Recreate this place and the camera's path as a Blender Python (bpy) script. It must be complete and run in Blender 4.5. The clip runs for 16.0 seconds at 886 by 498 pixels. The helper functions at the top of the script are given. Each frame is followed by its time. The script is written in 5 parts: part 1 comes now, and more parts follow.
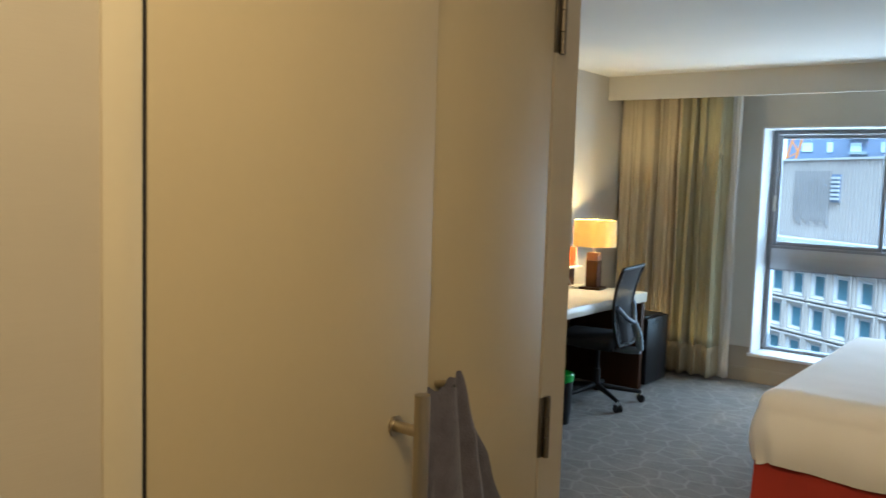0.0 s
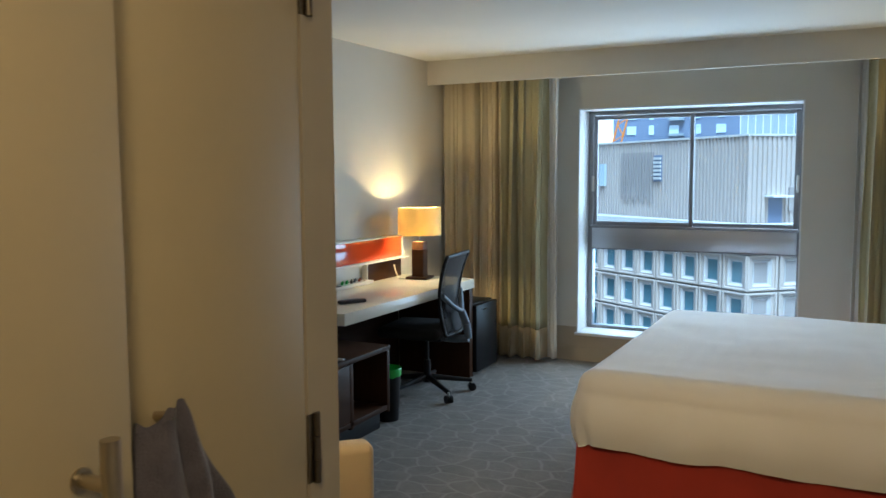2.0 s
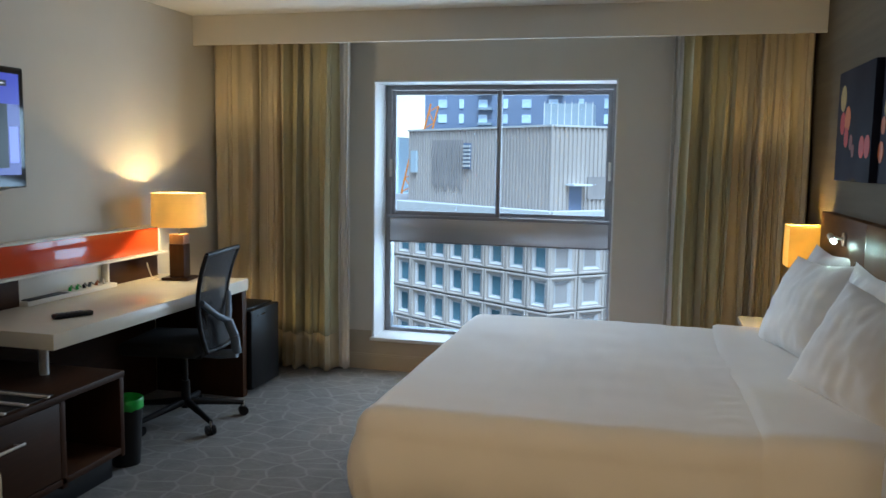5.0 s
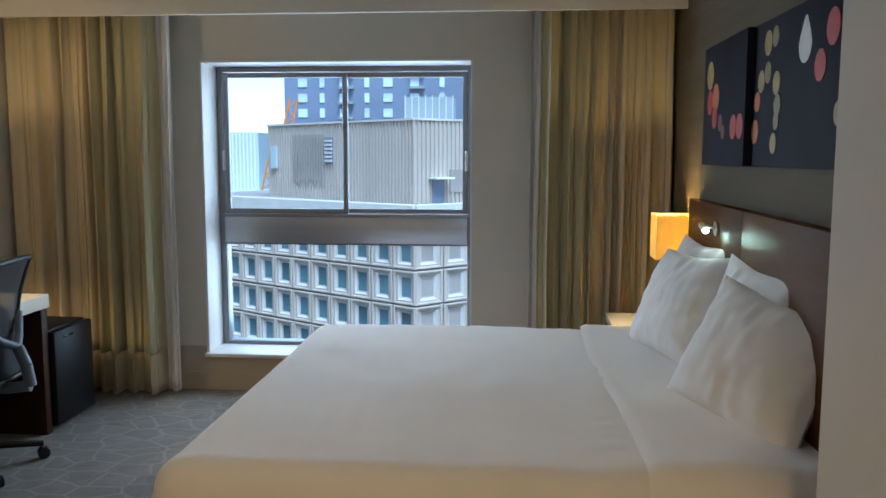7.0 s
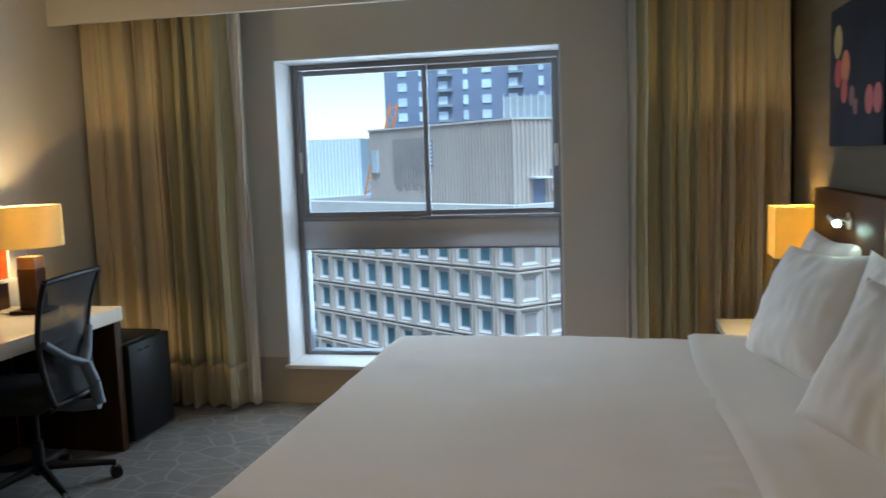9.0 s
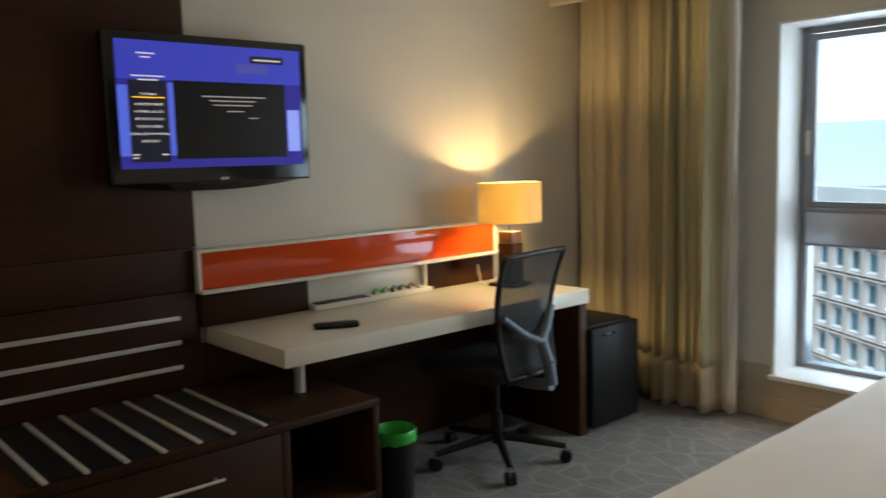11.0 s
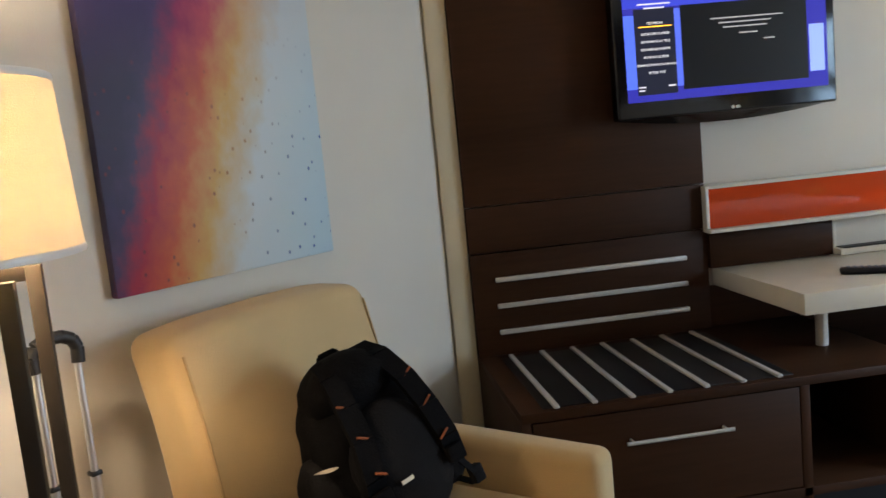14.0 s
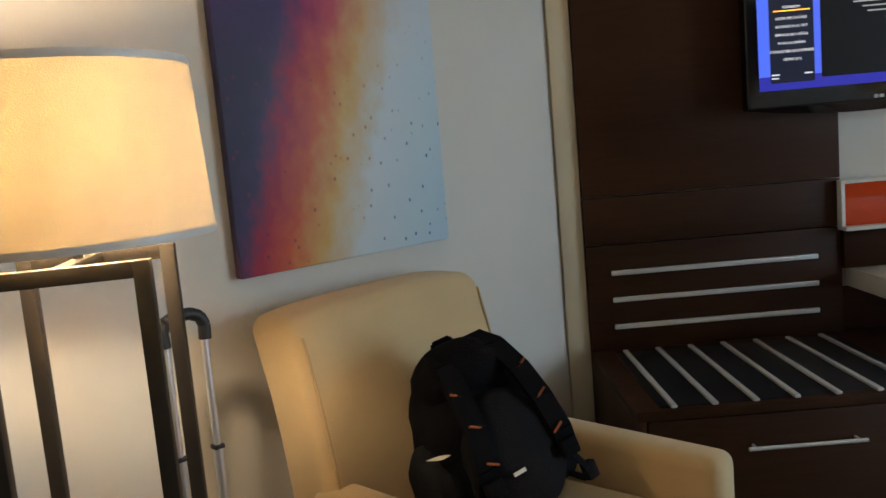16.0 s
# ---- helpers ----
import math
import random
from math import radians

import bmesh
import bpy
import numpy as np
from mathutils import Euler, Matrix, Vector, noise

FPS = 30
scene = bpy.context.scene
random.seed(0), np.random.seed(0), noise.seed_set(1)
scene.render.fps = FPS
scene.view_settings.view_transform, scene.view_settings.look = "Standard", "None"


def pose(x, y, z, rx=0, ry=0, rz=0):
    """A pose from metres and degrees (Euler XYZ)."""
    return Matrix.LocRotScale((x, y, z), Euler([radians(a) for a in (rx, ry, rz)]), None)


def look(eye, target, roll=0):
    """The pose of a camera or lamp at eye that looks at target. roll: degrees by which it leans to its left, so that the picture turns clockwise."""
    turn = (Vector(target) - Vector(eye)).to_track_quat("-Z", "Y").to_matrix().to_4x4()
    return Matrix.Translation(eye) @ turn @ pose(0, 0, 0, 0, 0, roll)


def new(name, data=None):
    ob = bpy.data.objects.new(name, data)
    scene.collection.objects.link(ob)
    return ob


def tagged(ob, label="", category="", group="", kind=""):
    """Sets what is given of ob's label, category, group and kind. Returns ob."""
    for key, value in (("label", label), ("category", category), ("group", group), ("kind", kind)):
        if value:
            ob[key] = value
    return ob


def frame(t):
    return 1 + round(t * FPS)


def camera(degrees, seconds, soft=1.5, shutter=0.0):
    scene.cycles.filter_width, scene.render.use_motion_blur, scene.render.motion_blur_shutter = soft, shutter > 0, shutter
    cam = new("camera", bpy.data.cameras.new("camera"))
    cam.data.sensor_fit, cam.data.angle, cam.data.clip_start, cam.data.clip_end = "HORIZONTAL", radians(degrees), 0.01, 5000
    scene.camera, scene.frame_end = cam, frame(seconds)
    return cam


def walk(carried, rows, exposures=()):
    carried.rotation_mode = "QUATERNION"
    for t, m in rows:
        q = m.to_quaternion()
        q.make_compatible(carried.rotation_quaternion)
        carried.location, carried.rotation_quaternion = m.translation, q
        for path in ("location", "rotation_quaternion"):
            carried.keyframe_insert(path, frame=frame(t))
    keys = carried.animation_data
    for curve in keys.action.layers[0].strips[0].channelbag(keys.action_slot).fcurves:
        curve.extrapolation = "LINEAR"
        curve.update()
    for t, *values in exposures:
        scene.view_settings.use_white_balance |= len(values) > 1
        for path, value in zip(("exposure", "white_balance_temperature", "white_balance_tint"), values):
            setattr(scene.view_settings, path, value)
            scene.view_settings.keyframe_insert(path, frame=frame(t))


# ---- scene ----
cam = camera(56.8, 16.0, shutter=0.4)
PATH = [
    (0, (3.252, -6.828, 1.574), (2.029, -5.254, 1.406), 1.8),
    (0.5, (3.254, -6.8, 1.56), (2.163, -5.132, 1.394), 1.1),
    (1, (3.257, -6.757, 1.556), (2.271, -5.026, 1.383), 0.4),
    (1.5, (3.264, -6.661, 1.552), (2.327, -4.903, 1.373), -0.0),
    (2, (3.272, -6.522, 1.56), (2.363, -4.75, 1.376), -0.3),
    (2.5, (3.245, -6.368, 1.554), (2.4, -4.565, 1.366), -0.2),
    (3, (3.192, -6.215, 1.551), (2.443, -4.371, 1.357), 0.3),
    (3.5, (3.104, -6.036, 1.531), (2.454, -4.155, 1.334), 0.9),
    (6, (3.107, -5.308, 1.531), (2.757, -3.351, 1.308), 0.8),
    (6.5, (3.101, -5.153, 1.507), (2.86, -3.18, 1.286), 0.9),
    (7, (3.112, -5.032, 1.5), (2.948, -3.052, 1.273), 0.1),
    (7.5, (3.133, -4.933, 1.486), (2.99, -2.951, 1.26), -0.5),
    (8, (3.141, -4.86, 1.473), (2.968, -2.88, 1.25), -1.1),
    (10.5, (3.203, -4.257, 1.461), (2.01, -2.669, 1.228), -1.5),
    (11, (3.217, -4.156, 1.443), (1.732, -2.834, 1.218), -1.5),
    (11.5, (3.198, -4.11, 1.438), (1.553, -2.995, 1.212), -2.6),
    (12, (3.15, -4.135, 1.395), (1.395, -3.197, 1.186), -2.9),
    (12.5, (3.124, -4.078, 1.37), (1.261, -3.384, 1.146), -4.2),
    (13, (3.094, -4.083, 1.346), (1.174, -3.572, 1.115), -5.1),
    (13.5, (3.077, -4.075, 1.341), (1.122, -3.729, 1.099), -5.9),
    (14, (3.061, -4.092, 1.344), (1.092, -3.852, 1.092), -5.6),
    (14.5, (3.05, -4.094, 1.329), (1.072, -3.93, 1.082), -5.4),
    (15, (3.044, -4.086, 1.321), (1.061, -3.99, 1.078), -5.3),
    (15.5, (3.04, -4.096, 1.328), (1.055, -4.062, 1.081), -5.1),
    (16, (3.036, -4.113, 1.339), (1.052, -4.137, 1.088), -5.0),
]
EXPOSURES = [(0, 1.4, 6100, 8), (1.5, 1.15, 6150, 8), (3.5, 0.82, 6350, 10), (6, 0.75, 6550, 14), (8, 0.72, 6700, 14), (10.5, 0.3, 7700, 14), (11, 0.88, 7900, 14),
             (11.5, 1.1, 7400, 10), (12, 1.5, 7150, 13), (13, 1.72, 7100, 16), (14.5, 1.45, 6700, 15), (16, 1.28, 6550, 12)]
walk(cam, [(t, look(eye, target, roll)) for t, eye, target, roll in PATH], EXPOSURES)

# ---- world, sun, large lights ----
world = bpy.data.worlds.new("overcast_sky")
scene.world = world
world.use_nodes = True
wn = world.node_tree
sky = wn.nodes.new("ShaderNodeTexSky")
sky.sky_type = "NISHITA"
sky.sun_disc = False
sky.sun_elevation, sky.sun_rotation = radians(48), radians(160)
sky.air_density, sky.dust_density, sky.ozone_density = 1.0, 0.6, 2.0
wn.nodes["Background"].inputs["Strength"].default_value = 0.15
wn.links.new(sky.outputs[0], wn.nodes["Background"].inputs["Color"])

sun_data = bpy.data.lights.new("sun", "SUN")
sun_data.energy, sun_data.angle, sun_data.color = 4.8, radians(25), (0.66, 0.84, 1.0)
sun = new("sun", sun_data)
sun.matrix_world = look((0, 0, 30), (-6, 14, 4))


def area_light(name, eye, target, sx, sy, watts, colour):
    d = bpy.data.lights.new(name, "AREA")
    d.shape, d.size, d.size_y, d.energy, d.color = "RECTANGLE", sx, sy, watts, colour
    o = new(name, d)
    o.matrix_world = look(eye, target)
    return o


def point_light(name, at, r, watts, colour):
    d = bpy.data.lights.new(name, "POINT")
    d.shadow_soft_size, d.energy, d.color = r, watts, colour
    o = new(name, d)
    o.location = at
    return o


WARM = (1.0, 0.77, 0.40)
area_light("window_skylight", (2.03, 0.37, 1.2), (2.03, -3.0, 0.9), 1.6, 1.75, 39, (0.62, 0.81, 1.0))
area_light("entry_downlight", (3.1, -6.6, 2.47), (2.9, -6.4, 0.0), 0.25, 0.25, 5.6, (1.0, 0.76, 0.44))
point_light("desk_lamp_bulb", (0.27, -1.06, 1.20), 0.03, 9, WARM)
point_light("floor_lamp_bulb", (1.74, -4.71, 1.41), 0.04, 11, (1.0, 0.78, 0.52))
point_light("night_lamp_bulb", (3.95, -0.70, 1.09), 0.02, 7.5, (1.0, 0.76, 0.34))
spot = bpy.data.lights.new("reading_led", "SPOT")
spot.energy, spot.spot_size, spot.spot_blend, spot.color, spot.shadow_soft_size = 0.9, radians(75), 0.5, (0.62, 1.0, 0.86), 0.01
spot_ob = new("reading_led", spot)
# unseen warm spot, added to light the near side of the bed
hall = bpy.data.lights.new("added_bed_spot", "SPOT")
hall.energy, hall.spot_size, hall.spot_blend, hall.color, hall.shadow_soft_size = 52, radians(46), 0.6, (1.0, 0.66, 0.28), 0.05
hall_ob = new("added_bed_spot", hall)
hall_ob.matrix_world = look((2.95, -6.0, 2.44), (2.75, -3.0, 0.25))
spot_ob.matrix_world = look((3.945, -1.462, 1.168), (3.97, -2.1, 0.98))


# ---- materials ----
def mat(name, colour, rough=0.6, metal=0.0, vary=0.12, scale=6.0, bump=0.15, fine=120.0, second=None, stretch=(1, 1, 1), emit=None, emit_power=0.0, sheen=0.0, coat=0.0, by_piece=0.0, spec=0.5):
    m = bpy.data.materials.new(name)
    m.use_nodes = True
    nt = m.node_tree
    b = nt.nodes["Principled BSDF"]
    b.inputs["Roughness"].default_value = rough
    b.inputs["Metallic"].default_value = metal
    b.inputs["Sheen Weight"].default_value = sheen
    b.inputs["Coat Weight"].default_value = coat
    b.inputs["Specular IOR Level"].default_value = spec
    tc = nt.nodes.new("ShaderNodeTexCoord")
    mp = nt.nodes.new("ShaderNodeMapping")
    mp.inputs["Scale"].default_value = stretch
    nt.links.new(tc.outputs["Object"], mp.inputs["Vector"])
    big = nt.nodes.new("ShaderNodeTexNoise")
    big.inputs["Scale"].default_value, big.inputs["Detail"].default_value = scale, 5
    nt.links.new(mp.outputs[0], big.inputs["Vector"])
    small = nt.nodes.new("ShaderNodeTexNoise")
    small.inputs["Scale"].default_value, small.inputs["Detail"].default_value = fine, 3
    nt.links.new(mp.outputs[0], small.inputs["Vector"])
    mix = nt.nodes.new("ShaderNodeMix")
    mix.data_type = "RGBA"
    a = tuple(c * (1 - vary) for c in colour)
    z = second if second else tuple(min(1, c * (1 + vary)) for c in colour)
    mix.inputs["A"].default_value, mix.inputs["B"].default_value = (*a, 1), (*z, 1)
    add = nt.nodes.new("ShaderNodeMath")
    add.operation = "MULTIPLY_ADD"
    nt.links.new(small.outputs["Fac"], add.inputs[0])
    add.inputs[1].default_value = 0.5
    sub = nt.nodes.new("ShaderNodeMath")
    sub.operation = "MULTIPLY_ADD"
    nt.links.new(big.outputs["Fac"], sub.inputs[0])
    sub.inputs[1].default_value, sub.inputs[2].default_value = 1.6, -0.55
    nt.links.new(sub.outputs[0], add.inputs[2])
    last = add.outputs[0]
    if by_piece:
        info = nt.nodes.new("ShaderNodeObjectInfo")
        pm = nt.nodes.new("ShaderNodeMath")
        pm.operation = "MULTIPLY_ADD"
        nt.links.new(info.outputs["Random"], pm.inputs[0])
        pm.inputs[1].default_value = by_piece
        nt.links.new(last, pm.inputs[2])
        last = pm.outputs[0]
    nt.links.new(last, mix.inputs["Factor"])
    nt.links.new(mix.outputs["Result"], b.inputs["Base Color"])
    if bump:
        bp = nt.nodes.new("ShaderNodeBump")
        bp.inputs["Strength"].default_value, bp.inputs["Distance"].default_value = bump, 0.003
        nt.links.new(small.outputs["Fac"], bp.inputs["Height"])
        nt.links.new(bp.outputs[0], b.inputs["Normal"])
    if emit:
        b.inputs["Emission Color"].default_value = (*emit, 1)
        b.inputs["Emission Strength"].default_value = emit_power
    return m


# the blue tint paints a bluish haze over the view outside
def glass(name, tint=(0.84, 0.94, 1.0)):
    m = bpy.data.materials.new(name)
    m.use_nodes = True
    nt = m.node_tree
    out = nt.nodes["Material Output"]
    clear = nt.nodes.new("ShaderNodeBsdfTransparent")
    clear.inputs["Color"].default_value = (*tint, 1)
    shine = nt.nodes.new("ShaderNodeBsdfGlossy")
    shine.inputs["Roughness"].default_value = 0.02
    fres = nt.nodes.new("ShaderNodeFresnel")
    fres.inputs["IOR"].default_value = 1.35
    mx = nt.nodes.new("ShaderNodeMixShader")
    nt.links.new(fres.outputs[0], mx.inputs[0])
    nt.links.new(clear.outputs[0], mx.inputs[1])
    nt.links.new(shine.outputs[0], mx.inputs[2])
    nt.links.new(mx.outputs[0], out.inputs["Surface"])
    return m


def carpet_material():
    m = mat("carpet", (0.135, 0.128, 0.118), 0.95, 0, 0.3, 7, 0.7, 240, sheen=0.15)
    nt = m.node_tree
    b = nt.nodes["Principled BSDF"]
    tc = nt.nodes.new("ShaderNodeTexCoord")
    warp = nt.nodes.new("ShaderNodeTexNoise")
    warp.inputs["Scale"].default_value = 5
    nt.links.new(tc.outputs["Object"], warp.inputs["Vector"])
    vm = nt.nodes.new("ShaderNodeVectorMath")
    vm.operation = "MULTIPLY_ADD"
    nt.links.new(warp.outputs["Color"], vm.inputs[0])
    vm.inputs[1].default_value = (0.08, 0.08, 0)
    nt.links.new(tc.outputs["Object"], vm.inputs[2])
    mp = nt.nodes.new("ShaderNodeMapping")
    mp.inputs["Scale"].default_value = (5.6, 8.0, 1)
    nt.links.new(vm.outputs[0], mp.inputs["Vector"])
    factors = []
    for feature, wide in (("DISTANCE_TO_EDGE", 0.022), ("DISTANCE_TO_EDGE", 0.028)):
        v = nt.nodes.new("ShaderNodeTexVoronoi")
        v.feature, v.voronoi_dimensions = feature, "2D"
        v.inputs["Scale"].default_value = 1.0 if not factors else 1.65
        v.inputs["Randomness"].default_value = 0.85
        nt.links.new(mp.outputs[0], v.inputs["Vector"])
        r = nt.nodes.new("ShaderNodeMapRange")
        r.inputs["From Min"].default_value, r.inputs["From Max"].default_value = wide, wide + 0.045
        r.inputs["To Min"].default_value, r.inputs["To Max"].default_value = (1.0, 0.0) if not factors else (0.35, 0.0)
        nt.links.new(v.outputs["Distance"], r.inputs["Value"])
        factors.append(r.outputs[0])
    mx = nt.nodes.new("ShaderNodeMath")
    mx.operation = "MAXIMUM"
    nt.links.new(factors[0], mx.inputs[0])
    nt.links.new(factors[1], mx.inputs[1])
    base = [l.from_socket for l in nt.links if l.to_socket == b.inputs["Base Color"]][0]
    col = nt.nodes.new("ShaderNodeMix")
    col.data_type = "RGBA"
    col.inputs["B"].default_value = (0.20, 0.192, 0.18, 1)
    nt.links.new(mx.outputs[0], col.inputs["Factor"])
    nt.links.new(base, col.inputs["A"])
    nt.links.new(col.outputs["Result"], b.inputs["Base Color"])
    return m


def shade_material(name, colour, warm, power):
    m = mat(name, colour, 0.85, 0, 0.05, 30, 0.3, 400, emit=warm, emit_power=power)
    nt = m.node_tree
    b = nt.nodes["Principled BSDF"]
    tr = nt.nodes.new("ShaderNodeBsdfTranslucent")
    tr.inputs["Color"].default_value = (*colour, 1)
    mx = nt.nodes.new("ShaderNodeMixShader")
    mx.inputs[0].default_value = 0.26
    nt.links.new(b.outputs[0], mx.inputs[1])
    nt.links.new(tr.outputs[0], mx.inputs[2])
    nt.links.new(mx.outputs[0], nt.nodes["Material Output"].inputs["Surface"])
    return m


M_WALL = mat("painted_wall", (0.60, 0.56, 0.49), 0.8, 0, 0.03, 3, 0.12, 220)
M_LINEN = mat("linen_wallpaper", (0.52, 0.46, 0.36), 0.8, 0, 0.04, 3, 0.06, 160, stretch=(1, 0.15, 3))
M_HEADWALL = mat("dark_textured_wallpaper", (0.125, 0.100, 0.068), 0.8, 0, 0.2, 4, 0.4, 130, stretch=(1, 0.12, 4), spec=0.2)
M_BAND = mat("tan_lower_wall", (0.40, 0.34, 0.26), 0.75, 0, 0.05, 4, 0.15, 200)
M_CEIL = mat("ceiling_paint", (0.74, 0.72, 0.67), 0.9, 0, 0.02, 3, 0.12, 260)
M_TRIM = mat("cream_trim", (0.62, 0.54, 0.38), 0.5, 0, 0.03, 4, 0.05, 90)
M_DOOR = mat("cream_door_paint", (0.52, 0.43, 0.27), 0.5, 0, 0.04, 2, 0.06, 60)
M_WHITE = mat("white_window_paint", (0.70, 0.71, 0.71), 0.5, 0, 0.03, 5, 0.05, 80)
M_ALU = mat("brushed_aluminium", (0.50, 0.50, 0.52), 0.38, 0.8, 0.08, 3, 0.05, 200, stretch=(0.1, 1, 6))
M_SASH = mat("dull_sash_aluminium", (0.27, 0.27, 0.285), 0.5, 0.3, 0.08, 3, 0.05, 200, stretch=(0.1, 1, 6))
M_STEEL = mat("satin_steel", (0.62, 0.60, 0.56), 0.3, 1.0, 0.05, 20, 0.02, 200)
M_BRASSY = mat("satin_nickel", (0.52, 0.46, 0.36), 0.32, 1.0, 0.06, 20, 0.02, 200)
M_HINGE = mat("aged_hinge_steel", (0.20, 0.17, 0.13), 0.4, 1.0, 0.15, 20, 0.05, 200)
M_RAIL = mat("satin_aluminium_rail", (0.58, 0.56, 0.52), 0.4, 0.25, 0.06, 20, 0.03, 200)
M_WOOD = mat("espresso_wood", (0.032, 0.013, 0.006), 0.5, 0, 0.4, 3, 0.1, 60, second=(0.066, 0.027, 0.012), stretch=(1, 1, 0.08), spec=0.12)
M_WOODH = mat("espresso_wood_crossgrain", (0.032, 0.013, 0.006), 0.5, 0, 0.4, 3, 0.1, 60, second=(0.066, 0.027, 0.012), stretch=(1, 0.08, 1), spec=0.12)
M_HEAD = mat("headboard_veneer", (0.085, 0.036, 0.013), 0.45, 0, 0.3, 3, 0.04, 60, second=(0.15, 0.065, 0.022), stretch=(1, 0.1, 1), spec=0.03)
M_WOODM = mat("walnut_block", (0.16, 0.08, 0.045), 0.4, 0, 0.3, 10, 0.05, 80, stretch=(1, 1, 0.1))
M_QUARTZ = mat("white_quartz", (0.72, 0.68, 0.58), 0.25, 0, 0.03, 12, 0.02, 300)
M_RED = mat("orange_red_back_painted_glass", (0.60, 0.066, 0.016), 0.08, 0, 0.03, 2, 0.0, 60, coat=0.15)
M_CREAMEDGE = mat("white_lacquer", (0.70, 0.67, 0.60), 0.35, 0, 0.02, 6, 0.0, 60)
M_BLACK = mat("black_plastic", (0.009, 0.009, 0.010), 0.45, 0, 0.2, 10, 0.05, 150, spec=0.3)
M_GLOSSBLACK = mat("piano_black_plastic", (0.006, 0.006, 0.007), 0.12, 0, 0.1, 6, 0.0, 60)
M_FRIDGE = mat("black_fridge_enamel", (0.009, 0.009, 0.010), 0.40, 0, 0.15, 8, 0.1, 150, spec=0.18)
M_GREYPL = mat("blue_grey_plastic", (0.10, 0.135, 0.18), 0.45, 0, 0.08, 8, 0.05, 100)
M_GREEN = mat("green_bin_liner", (0.01, 0.42, 0.06), 0.35, 0, 0.15, 20, 0.3, 60)
M_FABRIC = mat("black_seat_fabric", (0.009, 0.009, 0.011), 0.9, 0, 0.2, 30, 0.5, 300)
M_CURTAIN = mat("beige_drapery", (0.50, 0.42, 0.28), 0.9, 0, 0.08, 4, 0.35, 300, stretch=(1, 1, 0.3), sheen=0.2)
M_CURTAIN2 = mat("olive_beige_blackout", (0.40, 0.35, 0.20), 0.85, 0, 0.08, 4, 0.35, 300, stretch=(1, 1, 0.3), sheen=0.2)
# white in place of sky light on the curtain edges
M_SKYLIT_EDGE = mat("sky_lit_curtain_edge", (0.66, 0.64, 0.60), 0.9, 0, 0.04, 4, 0.2, 300)
M_SHEET = mat("white_bed_linen", (0.80, 0.79, 0.77), 0.85, 0, 0.03, 3, 0.25, 350, sheen=0.2)
M_PILLOW = mat("white_pillow_cotton", (0.80, 0.79, 0.77), 0.85, 0, 0.03, 5, 0.25, 300, sheen=0.2)
M_SKIRT = mat("red_bed_skirt", (0.32, 0.022, 0.008), 0.8, 0, 0.12, 6, 0.35, 260, sheen=0.1)
M_UPH = mat("mustard_cream_upholstery", (0.56, 0.40, 0.20), 0.9, 0, 0.08, 5, 0.5, 320, sheen=0.2)
M_PIPING = mat("upholstery_piping", (0.46, 0.32, 0.15), 0.9, 0, 0.06, 8, 0.4, 300)
M_PACK = mat("black_nylon", (0.0032, 0.0032, 0.0038), 0.85, 0, 0.4, 12, 0.8, 220, spec=0.08)
M_PACK2 = mat("charcoal_nylon", (0.0055, 0.0055, 0.0065), 0.8, 0, 0.4, 12, 0.8, 220, spec=0.12)
M_ORANGE = mat("orange_webbing", (0.30, 0.07, 0.012), 0.7, 0, 0.1, 40, 0.2, 200)
M_GREYCLOTH = mat("grey_jersey", (0.105, 0.096, 0.120), 0.95, 0, 0.25, 30, 0.8, 260, sheen=0.25)
M_BRONZE = mat("dark_bronze_tube", (0.022, 0.017, 0.013), 0.5, 0.4, 0.15, 20, 0.05, 100)
M_TUBE = mat("aluminium_tube", (0.70, 0.71, 0.73), 0.3, 0.9, 0.05, 20, 0.02, 100)
M_GLASS = glass("window_glass")
M_SHADE_DESK = shade_material("desk_shade_fabric", (0.76, 0.60, 0.30), (1.0, 0.60, 0.13), 0.10)
M_SHADE_FLOOR = shade_material("floor_shade_fabric", (0.80, 0.69, 0.50), (1.0, 0.62, 0.28), 0.02)
M_SHADE_NIGHT = shade_material("night_shade_fabric", (0.76, 0.56, 0.2), (1.0, 0.62, 0.08), 0.22)
M_LED = mat("led_lens", (0.8, 1, 0.95), 0.3, 0, 0, 5, 0, 60, emit=(0.7, 1.0, 0.95), emit_power=14)
M_CARPET = carpet_material()


# ---- mesh helpers ----
def box(bm, x0, x1, y0, y1, z0, z1, bevel=0.0, seg=2, m=None):
    r = bmesh.ops.create_cube(bm, size=1.0)
    vs = r["verts"]
    for v in vs:
        v.co = Vector(((x0 + x1) / 2 + v.co.x * (x1 - x0), (y0 + y1) / 2 + v.co.y * (y1 - y0), (z0 + z1) / 2 + v.co.z * (z1 - z0)))
    if bevel:
        es = list({e for v in vs for e in v.link_edges})
        r2 = bmesh.ops.bevel(bm, geom=es, offset=bevel, segments=seg, affect="EDGES", profile=0.5)
        vs = list({v for f in r2["faces"] for v in f.verts} | {v for v in vs if v.is_valid})
    if m is not None:
        bmesh.ops.transform(bm, matrix=m, verts=vs)
    return vs


